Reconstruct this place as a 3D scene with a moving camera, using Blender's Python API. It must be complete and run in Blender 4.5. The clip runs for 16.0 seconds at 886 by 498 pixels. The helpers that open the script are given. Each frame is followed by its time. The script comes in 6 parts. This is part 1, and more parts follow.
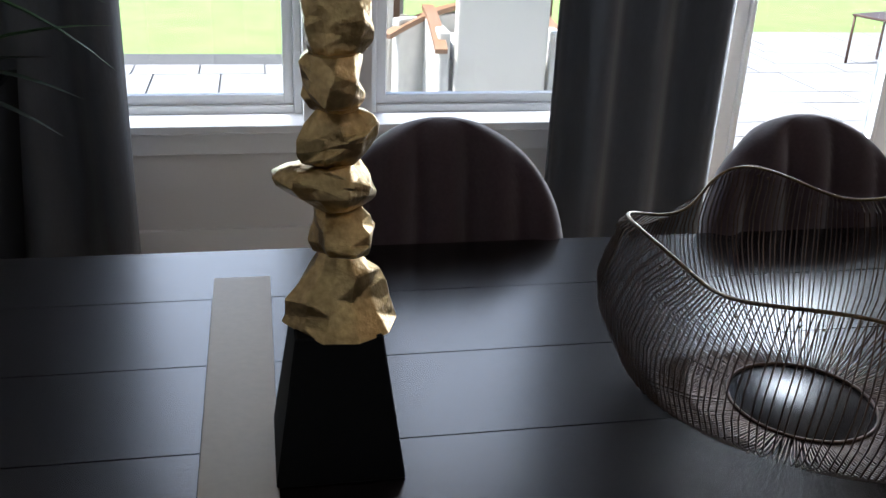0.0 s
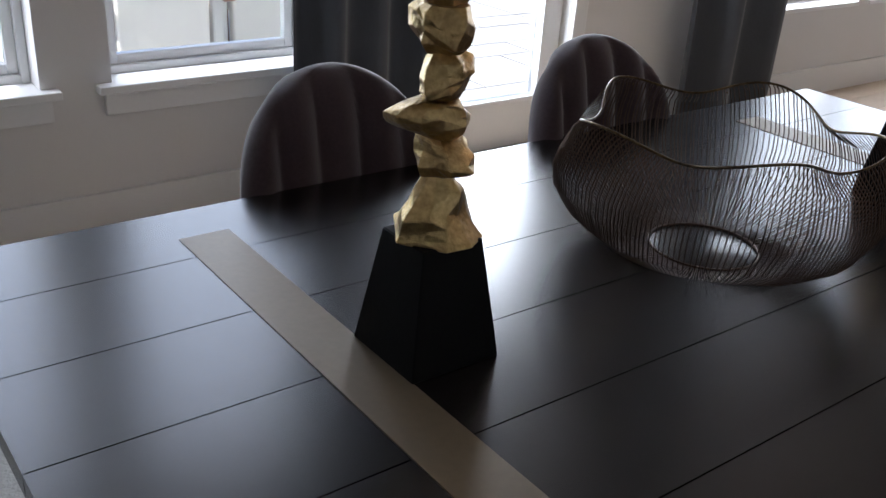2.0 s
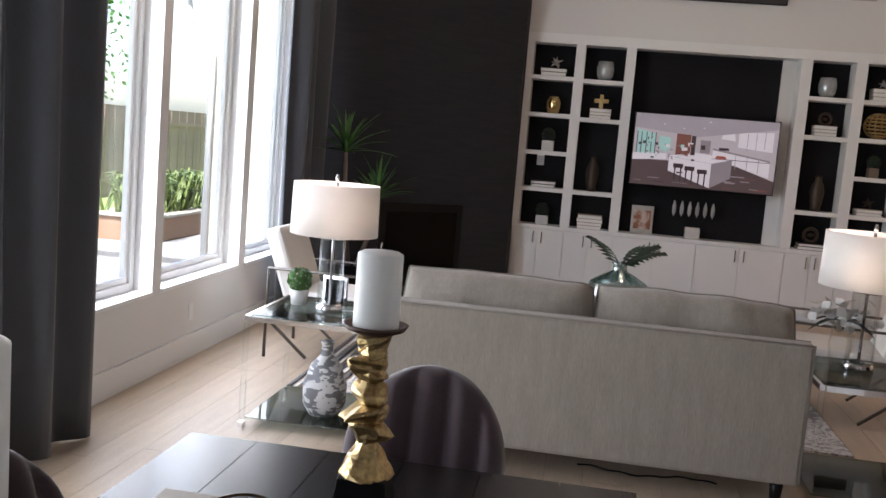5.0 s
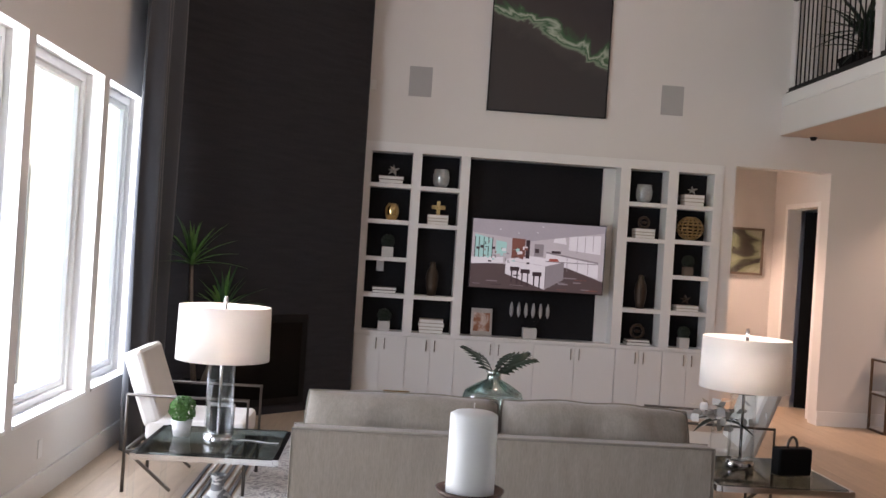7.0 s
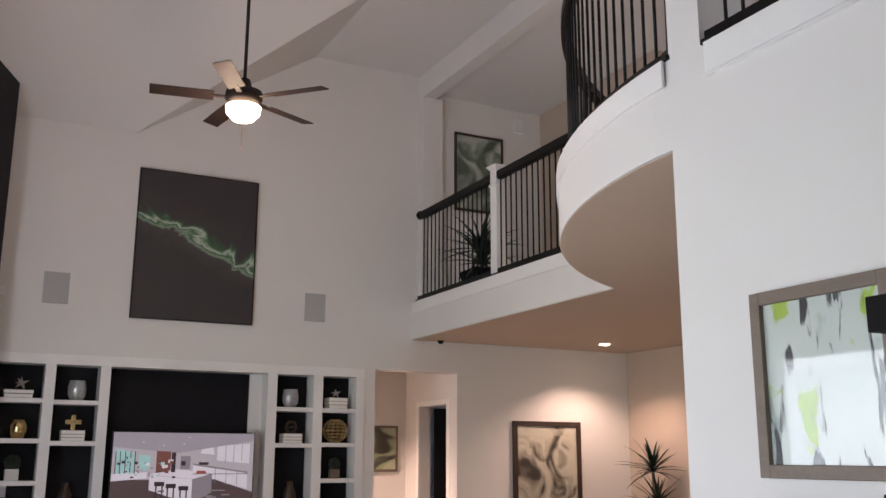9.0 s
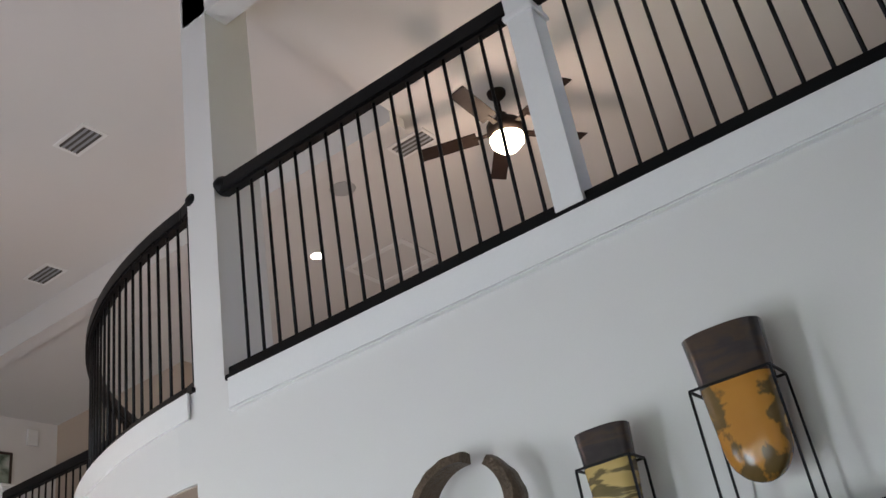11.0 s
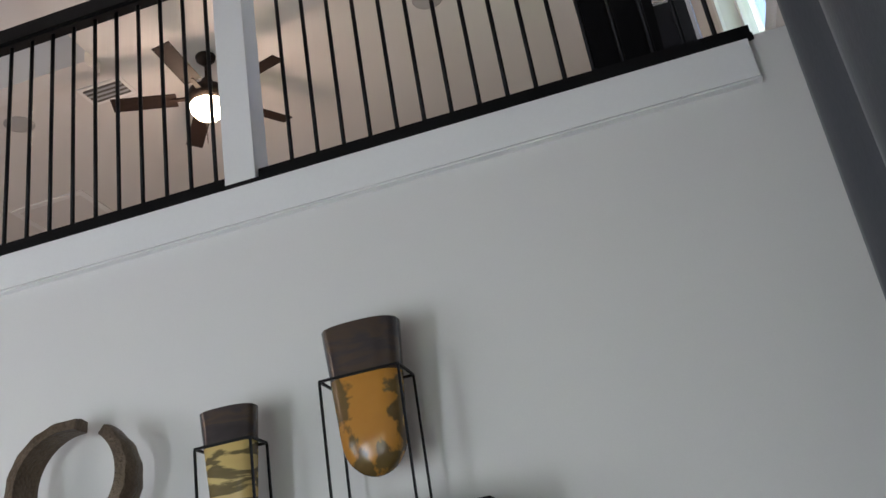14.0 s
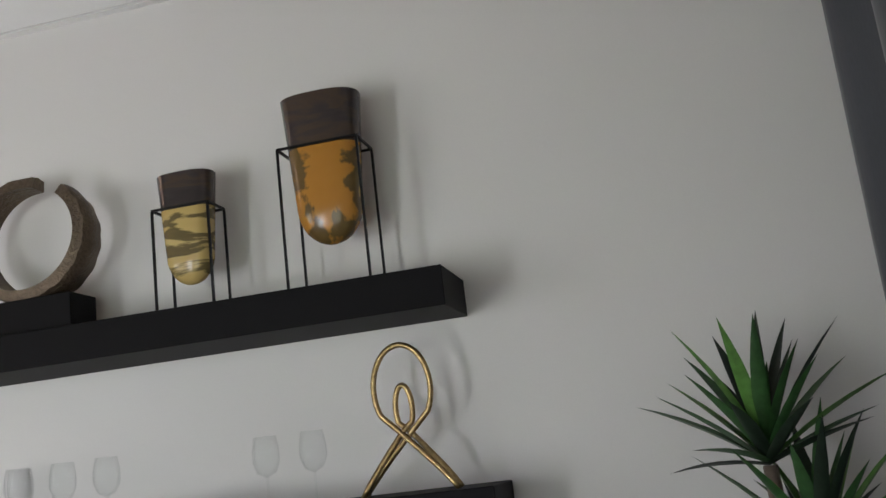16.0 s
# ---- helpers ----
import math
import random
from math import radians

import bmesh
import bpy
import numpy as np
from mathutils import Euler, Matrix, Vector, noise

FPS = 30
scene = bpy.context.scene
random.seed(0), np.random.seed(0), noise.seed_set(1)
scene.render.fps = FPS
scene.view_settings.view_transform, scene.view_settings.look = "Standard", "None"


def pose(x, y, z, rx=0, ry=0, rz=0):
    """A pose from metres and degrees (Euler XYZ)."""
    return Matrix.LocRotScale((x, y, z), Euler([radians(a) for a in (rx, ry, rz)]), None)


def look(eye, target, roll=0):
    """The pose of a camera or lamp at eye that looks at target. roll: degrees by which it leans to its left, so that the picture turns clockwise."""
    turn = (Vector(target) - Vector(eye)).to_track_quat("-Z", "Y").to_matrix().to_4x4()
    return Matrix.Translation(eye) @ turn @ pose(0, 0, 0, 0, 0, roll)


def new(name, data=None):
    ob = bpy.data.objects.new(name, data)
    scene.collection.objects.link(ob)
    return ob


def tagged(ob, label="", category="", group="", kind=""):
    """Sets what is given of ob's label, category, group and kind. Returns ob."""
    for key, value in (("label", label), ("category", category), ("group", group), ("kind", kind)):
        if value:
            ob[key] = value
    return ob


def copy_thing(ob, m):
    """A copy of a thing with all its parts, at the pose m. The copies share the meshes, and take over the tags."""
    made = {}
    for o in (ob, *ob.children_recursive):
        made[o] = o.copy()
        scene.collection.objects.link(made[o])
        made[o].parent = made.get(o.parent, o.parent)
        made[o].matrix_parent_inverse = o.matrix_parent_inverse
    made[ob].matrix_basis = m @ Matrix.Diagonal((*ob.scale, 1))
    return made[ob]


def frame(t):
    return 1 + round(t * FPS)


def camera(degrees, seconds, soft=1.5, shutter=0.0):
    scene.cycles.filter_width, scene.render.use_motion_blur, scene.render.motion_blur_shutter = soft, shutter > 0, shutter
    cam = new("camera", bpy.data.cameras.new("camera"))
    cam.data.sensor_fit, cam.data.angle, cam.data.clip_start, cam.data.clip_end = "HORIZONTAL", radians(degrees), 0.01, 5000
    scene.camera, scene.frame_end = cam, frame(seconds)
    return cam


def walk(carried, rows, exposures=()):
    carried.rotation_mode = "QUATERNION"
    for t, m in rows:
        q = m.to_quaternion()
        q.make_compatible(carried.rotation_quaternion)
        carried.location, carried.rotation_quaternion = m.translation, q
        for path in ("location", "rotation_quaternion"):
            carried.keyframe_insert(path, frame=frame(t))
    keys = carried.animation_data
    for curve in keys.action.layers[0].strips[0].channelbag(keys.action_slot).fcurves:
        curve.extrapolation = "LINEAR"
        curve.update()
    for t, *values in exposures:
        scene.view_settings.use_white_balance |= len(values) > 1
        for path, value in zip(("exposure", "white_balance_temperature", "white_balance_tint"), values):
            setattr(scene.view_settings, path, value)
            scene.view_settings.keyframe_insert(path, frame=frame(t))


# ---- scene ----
cam = camera(50.5, 16.0)
PATH = [
    (0, (-0.044, 0.072, 1.421), (0.327, 1.868, 0.625), 2.5),
    (0.5, (-0.206, 0.136, 1.43), (0.234, 1.902, 0.601), 1.8),
    (1, (-0.344, 0.117, 1.431), (0.217, 1.845, 0.596), 1.5),
    (1.5, (-0.559, 0.08, 1.425), (0.276, 1.692, 0.586), 2.6),
    (2, (-0.648, 0.117, 1.436), (0.473, 1.536, 0.58), 4.0),
    (2.5, (-0.67, 0.211, 1.455), (0.748, 1.351, 0.624), 5.0),
    (3, (-0.633, 0.314, 1.47), (1.033, 1.158, 0.755), 6.4),
    (3.5, (-0.617, 0.345, 1.511), (1.205, 0.956, 0.958), 6.9),
    (4, (-0.548, 0.457, 1.552), (1.357, 0.896, 1.133), 6.3),
    (4.2, (-0.544, 0.491, 1.564), (1.38, 0.888, 1.19), 5.7),
    (6.3, (-0.423, 0.934, 1.632), (1.57, 1.08, 1.571), 4.4),
    (6.5, (-0.454, 1.023, 1.639), (1.544, 1.104, 1.595), 4.1),
    (7, (-0.478, 1.168, 1.665), (1.518, 1.043, 1.667), 3.7),
    (7.5, (-0.607, 1.33, 1.736), (1.358, 0.965, 1.787), 3.2),
    (8, (-0.544, 1.382, 1.767), (1.374, 0.834, 1.907), 2.4),
    (8.5, (-0.542, 1.512, 1.776), (1.306, 0.797, 2.045), 1.7),
    (9, (-0.527, 1.644, 1.788), (1.214, 0.76, 2.221), 0.2),
    (9.5, (-0.503, 1.675, 1.819), (1.084, 0.619, 2.424), -1.9),
    (10, (-0.551, 1.739, 1.833), (0.828, 0.503, 2.589), -4.7),
    (10.2, (-0.562, 1.749, 1.846), (0.724, 0.446, 2.651), -6.0),
    (12.3, (-0.836, 1.708, 1.955), (-0.326, 0.051, 2.952), -14.3),
    (12.5, (-0.827, 1.707, 1.957), (-0.354, 0.034, 2.944), -14.3),
    (13, (-0.807, 1.671, 1.924), (-0.385, -0.033, 2.884), -12.7),
    (13.5, (-0.791, 1.648, 1.897), (-0.388, -0.096, 2.789), -10.9),
    (14, (-0.78, 1.626, 1.875), (-0.387, -0.157, 2.691), -9.7),
    (14.5, (-0.779, 1.612, 1.854), (-0.389, -0.209, 2.584), -8.6),
    (15, (-0.775, 1.604, 1.817), (-0.389, -0.252, 2.456), -7.8),
    (15.5, (-0.777, 1.603, 1.798), (-0.386, -0.286, 2.327), -7.3),
    (16, (-0.781, 1.608, 1.778), (-0.376, -0.305, 2.202), -6.9),
]
walk(cam, [(t, look(e, g, r)) for t, e, g, r in PATH],
     exposures=[(0, 1.64, 6050, 14), (1, 1.68, 6050, 15), (2, 1.64, 6100, 16), (3, 1.92, 6200, 18), (4, 1.85, 6250, 17), (7, 1.95, 6350, 20), (9.5, 1.85, 6200, 20), (10.2, 1.75, 6150, 18), (12.5, 1.75, 5950, 15), (13.5, 1.78, 6000, 15), (14.5, 1.64, 6250, 17), (15.2, 1.6, 6350, 17), (16, 1.66, 6550, 17)])

# ---- light ----
world = bpy.data.worlds.new("world")
scene.world = world
world.use_nodes = True
wn = world.node_tree
sky = wn.nodes.new("ShaderNodeTexSky")
sky.sky_type, sky.sun_disc = "NISHITA", False
sky.sun_elevation, sky.sun_rotation = radians(60), radians(-88)
sky.dust_density = 2.0
wn.links.new(sky.outputs[0], wn.nodes["Background"].inputs[0])
wn.nodes["Background"].inputs[1].default_value = 0.14


def lamp(name, kind, place, power, colour, size=0.1, turn=(0, 0, 0), size_y=None):
    d = bpy.data.lights.new(name, kind)
    d.energy, d.color = power, colour
    if kind == "AREA":
        d.size = size
        if size_y:
            d.shape, d.size_y = "RECTANGLE", size_y
    elif kind == "SUN":
        d.angle = radians(0.6)
    elif kind == "SPOT":
        d.spot_size, d.spot_blend, d.shadow_soft_size = radians(125), 0.6, size
    else:
        d.shadow_soft_size = size
    ob = new(name, d)
    ob.location, ob.rotation_euler = place, [radians(a) for a in turn]
    return ob


# sun from the west, high: it runs along the window wall
lamp("sun", "SUN", (0, 0, 20), 4.2, (1, 0.95, 0.88), turn=(30, 0, -88))
# sky light in the window openings
for nx, ny, nz, w, h, turn in ((-0.6, 3.255, 1.62, 1.3, 2.2, (90, 0, 180)), (0.75, 3.255, 1.62, 0.75, 2.2, (90, 0, 180)), (2.02, 3.255, 1.28, 0.5, 1.9, (90, 0, 180)),
                               (4.13, 3.255, 1.62, 1.3, 2.2, (90, 0, 180)), (5.53, 3.255, 1.62, 1.25, 2.2, (90, 0, 180)), (6.81, 3.255, 1.62, 0.95, 2.2, (90, 0, 180))):
    lamp("window_light", "AREA", (nx, ny, nz), (19.0 if nx == 2.02 else 2.8 if nx < 2 else 4.9) * w * h, (0.89, 0.945, 0.975), size=w, size_y=h, turn=turn)
WARM = (1.0, 0.69, 0.50)


# ---- materials ----
def mat(name, base, rough=0.6, metal=0.0, vary=0.12, scale=6.0, fine=60.0, bump=0.08, second=None, stretch=(1, 1, 1), sheen=0.0, coat=0.0, random_tone=0.0, spec=0.5):
    m = bpy.data.materials.new(name)
    m.use_nodes = True
    n, l = m.node_tree.nodes, m.node_tree.links
    p = n["Principled BSDF"]
    tc = n.new("ShaderNodeTexCoord")
    mp = n.new("ShaderNodeMapping")
    mp.inputs["Scale"].default_value = stretch
    l.new(tc.outputs["Object"], mp.inputs[0])
    big, small = n.new("ShaderNodeTexNoise"), n.new("ShaderNodeTexNoise")
    big.inputs["Scale"].default_value, small.inputs["Scale"].default_value = scale, fine
    big.inputs["Detail"].default_value, small.inputs["Detail"].default_value = 5, 4
    l.new(mp.outputs[0], big.inputs[0]), l.new(mp.outputs[0], small.inputs[0])
    add = n.new("ShaderNodeMath")
    add.operation = "ADD"
    l.new(big.outputs[0], add.inputs[0]), l.new(small.outputs[0], add.inputs[1])
    ramp = n.new("ShaderNodeMapRange")
    ramp.inputs[1].default_value, ramp.inputs[2].default_value = 0.7, 1.3
    l.new(add.outputs[0], ramp.inputs[0])
    mix = n.new("ShaderNodeMix")
    mix.data_type = "RGBA"
    other = second or [c * (1 - vary) for c in base]
    mix.inputs[6].default_value, mix.inputs[7].default_value = (*other[:3], 1), (*base, 1)
    l.new(ramp.outputs[0], mix.inputs[0])
    out = mix.outputs[2]
    if random_tone:
        info, hsv, rng = n.new("ShaderNodeObjectInfo"), n.new("ShaderNodeHueSaturation"), n.new("ShaderNodeMapRange")
        rng.inputs[3].default_value, rng.inputs[4].default_value = 1 - random_tone, 1 + random_tone
        l.new(info.outputs["Random"], rng.inputs[0]), l.new(rng.outputs[0], hsv.inputs["Value"]), l.new(out, hsv.inputs["Color"])
        out = hsv.outputs[0]
    l.new(out, p.inputs["Base Color"])
    p.inputs["Roughness"].default_value, p.inputs["Metallic"].default_value = rough, metal
    p.inputs["Specular IOR Level"].default_value = spec
    p.inputs["Sheen Weight"].default_value, p.inputs["Coat Weight"].default_value = sheen, coat
    if bump:
        b = n.new("ShaderNodeBump")
        b.inputs["Strength"].default_value, b.inputs["Distance"].default_value = bump, 0.01
        l.new(add.outputs[0], b.inputs["Height"]), l.new(b.outputs[0], p.inputs["Normal"])
    return m


def glow(name, colour, strength):
    m = mat(name, colour, 0.5, bump=0)
    p = m.node_tree.nodes["Principled BSDF"]
    p.inputs["Emission Color"].default_value, p.inputs["Emission Strength"].default_value = (*colour, 1), strength
    return m


def glass(name, tint=(1, 1, 1), rough=0.0, ior=1.45):
    m = mat(name, tint, rough, vary=0.02, bump=0)
    p = m.node_tree.nodes["Principled BSDF"]
    p.inputs["Transmission Weight"].default_value, p.inputs["IOR"].default_value = 1.0, ior
    return m


def pane_mat(name, tint=(0.96, 0.98, 0.97), gloss=0.04, edge=0.0):
    """Thin clear pane: mostly see-through with a slight gloss."""
    m = bpy.data.materials.new(name)
    m.use_nodes = True
    n, l = m.node_tree.nodes, m.node_tree.links
    n.remove(n["Principled BSDF"])
    t, g, mx = n.new("ShaderNodeBsdfTransparent"), n.new("ShaderNodeBsdfGlossy"), n.new("ShaderNodeMixShader")
    g.inputs["Roughness"].default_value = 0.02
    t.inputs[0].default_value = (*tint, 1)
    mx.inputs[0].default_value = gloss
    if edge:
        lw, pw, md = n.new("ShaderNodeLayerWeight"), n.new("ShaderNodeMath"), n.new("ShaderNodeMath")
        lw.inputs[0].default_value = 0.5
        pw.operation, pw.inputs[1].default_value = "POWER", 3.0
        md.operation, md.inputs[1].default_value, md.inputs[2].default_value = "MULTIPLY_ADD", edge, gloss
        l.new(lw.outputs["Facing"], pw.inputs[0]), l.new(pw.outputs[0], md.inputs[0]), l.new(md.outputs[0], mx.inputs[0])
    l.new(t.outputs[0], mx.inputs[1]), l.new(g.outputs[0], mx.inputs[2])
    l.new(mx.outputs[0], n["Material Output"].inputs[0])
    return m


PAINT = mat("wall_paint", (0.72, 0.705, 0.685), 0.75, vary=0.03, scale=1.2, fine=180, bump=0.03)
CEIL = mat("ceiling_paint", (0.70, 0.685, 0.665), 0.9, vary=0.03, scale=1.0, fine=220, bump=0.05)
TRIM = mat("white_trim", (0.80, 0.80, 0.79), 0.4, vary=0.03, scale=3, fine=90, bump=0.01)
CHAR = mat("charcoal_grasscloth", (0.031, 0.031, 0.0355), 0.8, spec=0.25, vary=0.35, scale=3, fine=40, bump=0.25, stretch=(1, 1, 9))
NICHE = mat("dark_niche_paint", (0.013, 0.013, 0.015), 0.85, spec=0.2, vary=0.3, scale=3, fine=40, bump=0.1)
OAK = mat("light_oak", (0.52, 0.41, 0.30), 0.42, vary=0.22, scale=2.0, fine=26, bump=0.03, stretch=(1, 9, 9), random_tone=0.07)
OAKBASE = mat("oak_joint", (0.25, 0.18, 0.12), 0.6)
ESPRESSO = mat("espresso_wood", (0.010, 0.0076, 0.008), 0.25, vary=0.35, scale=3, fine=30, bump=0.02, stretch=(1, 8, 8), spec=0.85, random_tone=0.08)
BRASSY = mat("champagne_inlay", (0.19, 0.145, 0.09), 0.4, metal=0.3, vary=0.12, scale=5, fine=80, bump=0.02)
VELVET = mat("mauve_velvet", (0.058, 0.034, 0.039), 0.75, vary=0.3, scale=9, fine=160, bump=0.05, sheen=0.55, spec=0.2)
BLACK = mat("black_paint", (0.004, 0.004, 0.0045), 0.45, spec=0.22, vary=0.3, scale=8, fine=90, bump=0.03)
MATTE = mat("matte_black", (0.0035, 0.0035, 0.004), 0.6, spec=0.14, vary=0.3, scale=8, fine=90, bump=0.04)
GOLD = mat("antique_gold_leaf", (0.58, 0.42, 0.20), 0.28, metal=0.95, vary=0.5, scale=40, fine=130, bump=0.22, second=(0.30, 0.205, 0.09))
GOLDP = mat("polished_gold", (0.75, 0.55, 0.25), 0.2, metal=1.0, vary=0.1, bump=0)
WAX = mat("white_wax", (0.85, 0.84, 0.82), 0.5, vary=0.03, scale=5, bump=0.02)
BRONZE = mat("dark_bronze_wire", (0.062, 0.036, 0.026), 0.36, metal=0.7, scale=45, fine=160, bump=0.1, second=(0.10, 0.058, 0.035))
GILT = mat("worn_gilt_wire", (0.17, 0.115, 0.055), 0.3, metal=0.9, scale=60, fine=200, bump=0.1, second=(0.035, 0.022, 0.014))
BROWN = mat("brown_tray", (0.10, 0.055, 0.04), 0.45, metal=0.3, vary=0.3)
DRAPE = mat("slate_drape", (0.060, 0.066, 0.078), 0.75, vary=0.16, scale=4, fine=140, bump=0.08, sheen=0.25, stretch=(1, 1, 0.3))
LINEN = mat("grey_linen", (0.325, 0.284, 0.240), 0.9, vary=0.22, scale=22, fine=120, bump=0.22, sheen=0.2, stretch=(1, 1, 0.22))
CREAM = mat("cream_fabric", (0.72, 0.69, 0.64), 0.9, vary=0.08, scale=6, fine=150, bump=0.08)
CHROME = mat("chrome", (0.75, 0.75, 0.76), 0.12, metal=1.0, vary=0.05, bump=0)
STEEL = mat("brushed_dark_metal", (0.16, 0.145, 0.13), 0.35, metal=0.9, vary=0.2, bump=0.02)
ACRYL = pane_mat("clear_acrylic", (0.985, 0.993, 0.99), 0.03, 0.35)
GLASS = pane_mat("clear_glass", (0.99, 0.995, 0.993), 0.012, 0.4)
TINT = pane_mat("smoky_green_glass", (0.50, 0.55, 0.54), 0.16)
PANE = pane_mat("window_pane")
SHADE = mat("lamp_shade_linen", (0.80, 0.77, 0.73), 0.9, vary=0.04, scale=4, fine=200, bump=0.04)
_p = SHADE.node_tree.nodes["Principled BSDF"]
_p.inputs["Transmission Weight"].default_value, _p.inputs["Roughness"].default_value = 0.25, 0.9
LEAF = mat("dark_leaf", (0.035, 0.11, 0.03), 0.45, vary=0.5, scale=8, fine=40, bump=0.05)
LEAF2 = mat("bright_leaf", (0.10, 0.26, 0.05), 0.45, vary=0.5, scale=8, fine=40, bump=0.05)
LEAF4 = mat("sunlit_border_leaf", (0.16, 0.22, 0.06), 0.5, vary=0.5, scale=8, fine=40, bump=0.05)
LEAF3 = mat("black_green_leaf", (0.018, 0.035, 0.02), 0.45, vary=0.5, scale=8, fine=40, bump=0.05)
POT = mat("white_pot", (0.62, 0.61, 0.59), 0.5, vary=0.1)
TAUPE = mat("taupe_wood_frame", (0.19, 0.145, 0.11), 0.5, vary=0.25, scale=3, fine=50, bump=0.05, stretch=(1, 1, 6))
GREYS = mat("speaker_cloth", (0.42, 0.42, 0.42), 0.9, vary=0.06, fine=300, bump=0.1)
BOOK = mat("cream_book", (0.46, 0.40, 0.33), 0.7, vary=0.1)
PAPER = mat("mat_board", (0.80, 0.80, 0.77), 0.8, vary=0.03)
BULB = glow("frosted_bulb_glass", (1.0, 0.78, 0.5), 7.0)
DOWN = glow("downlight_lens", (1.0, 0.78, 0.55), 14.0)
BLADE = mat("dark_walnut_blade", (0.022, 0.013, 0.010), 0.6, spec=0.2, vary=0.3, stretch=(1, 6, 6))
GRASS = mat("lawn", (0.15, 0.29, 0.06), 0.9, vary=0.45, scale=3, fine=60, bump=0.6, second=(0.23, 0.31, 0.10))
PAVER = mat("grey_paver", (0.30, 0.30, 0.31), 0.8, vary=0.18, scale=4, fine=60, bump=0.2, random_tone=0.08)
FENCE = mat("cedar_fence", (0.28, 0.20, 0.15), 0.8, vary=0.3, scale=4, fine=30, bump=0.2, stretch=(6, 6, 1), random_tone=0.1)
STUCCO = mat("cream_stucco", (0.46, 0.44, 0.385), 0.85, vary=0.1, scale=3, fine=80, bump=0.3)
WICKER = mat("white_wicker", (0.70, 0.69, 0.66), 0.7, vary=0.25, scale=30, fine=140, bump=0.5)
TEAK = mat("teak_arm", (0.30, 0.17, 0.10), 0.5, vary=0.2)
SHAG = mat("cream_shag", (0.66, 0.65, 0.61), 0.95, vary=0.12, scale=20, fine=120, bump=0.8)


# ---- builders ----
def B():
    return bmesh.new()


def box(bm, x0, x1, y0, y1, z0, z1, bev=0.0):
    r = bmesh.ops.create_cube(bm, size=1.0, matrix=Matrix.LocRotScale(((x0 + x1) / 2, (y0 + y1) / 2, (z0 + z1) / 2), None, (abs(x1 - x0), abs(y1 - y0), abs(z1 - z0))))
    if bev:
        es = list({e for v in r["verts"] for e in v.link_edges})
        bmesh.ops.bevel(bm, geom=es, offset=bev, segments=2, affect="EDGES", profile=0.5)
    return bm


def lathe(bm, prof, seg=24, at=(0, 0, 0), sy=1.0):
    rings = []
    for r, z in prof:
        rings.append([bm.verts.new((at[0] + max(r, 1e-4) * math.cos(2 * math.pi * i / seg), at[1] + sy * max(r, 1e-4) * math.sin(2 * math.pi * i / seg), at[2] + z)) for i in range(seg)])
    for a, b in zip(rings, rings[1:]):
        for i in range(seg):
            f = bm.faces.new((a[i], a[(i + 1) % seg], b[(i + 1) % seg], b[i]))
            f.smooth = True
    for ring, flip in ((rings[0], True), (rings[-1], False)):
        if prof[0 if flip else -1][0] > 1e-3:
            bm.faces.new(ring[::-1] if flip else ring)
    return bm


def tube(bm, pts, r, seg=8, closed=False):
    pts = [Vector(p) for p in pts]
    rings, n = [], len(pts)
    side = None
    for i, p in enumerate(pts):
        a = pts[(i - 1) % n] if closed or i else p
        b = pts[(i + 1) % n] if closed or i < n - 1 else p
        d = (b - a).normalized()
        if side is None or side.cross(d).length < 1e-3:
            side = d.orthogonal().normalized()
        side = (side - d * side.dot(d)).normalized()
        up = d.cross(side)
        rr = r[i] if isinstance(r, (list, tuple)) else r
        rings.append([bm.verts.new(p + (side * math.cos(2 * math.pi * k / seg) + up * math.sin(2 * math.pi * k / seg)) * rr) for k in range(seg)])
    for i in range(n if closed else n - 1):
        a, b = rings[i], rings[(i + 1) % n]
        for k in range(seg):
            f = bm.faces.new((a[k], a[(k + 1) % seg], b[(k + 1) % seg], b[k]))
            f.smooth = seg > 5
    if not closed:
        bm.faces.new(rings[0][::-1]), bm.faces.new(rings[-1])
    return bm


def bar(bm, a, b, w, h=None):
    """A square bar from a to b."""
    h = h or w
    a, b = Vector(a), Vector(b)
    d = b - a
    m = Matrix.Translation((a + b) / 2) @ d.to_track_quat("Z", "Y").to_matrix().to_4x4() @ Matrix.Diagonal((w, h, d.length, 1))
    bmesh.ops.create_cube(bm, size=1.0, matrix=m)
    return bm


def slab(bm, outline, z0, z1):
    lo = [bm.verts.new((x, y, z0)) for x, y in outline]
    hi = [bm.verts.new((x, y, z1)) for x, y in outline]
    bm.faces.new(lo[::-1]), bm.faces.new(hi)
    for i in range(len(lo)):
        j = (i + 1) % len(lo)
        bm.faces.new((lo[i], lo[j], hi[j], hi[i]))
    return bm


def mesh_of(name, bm, material):
    bmesh.ops.recalc_face_normals(bm, faces=bm.faces)
    me = bpy.data.meshes.new(name)
    bm.to_mesh(me)
    bm.free()
    me.materials.append(material)
    return me


def part(name, bm, material, parent=None, label="", at=None):
    ob = new(name, mesh_of(name, bm, material))
    if parent:
        ob.parent = parent
    if at:
        ob.location = at
    if label:
        tagged(ob, label)
    return ob


def thing(name, label, category, at=(0, 0, 0), rz=0, group=""):
    e = new(name)
    e.empty_display_size = 0.1
    e.matrix_world = pose(*at, 0, 0, rz)
    return tagged(e, label, category, group)


def setting(name, bm, material, label="", category=""):
    return tagged(part(name, bm, material), label, category, kind="structure")


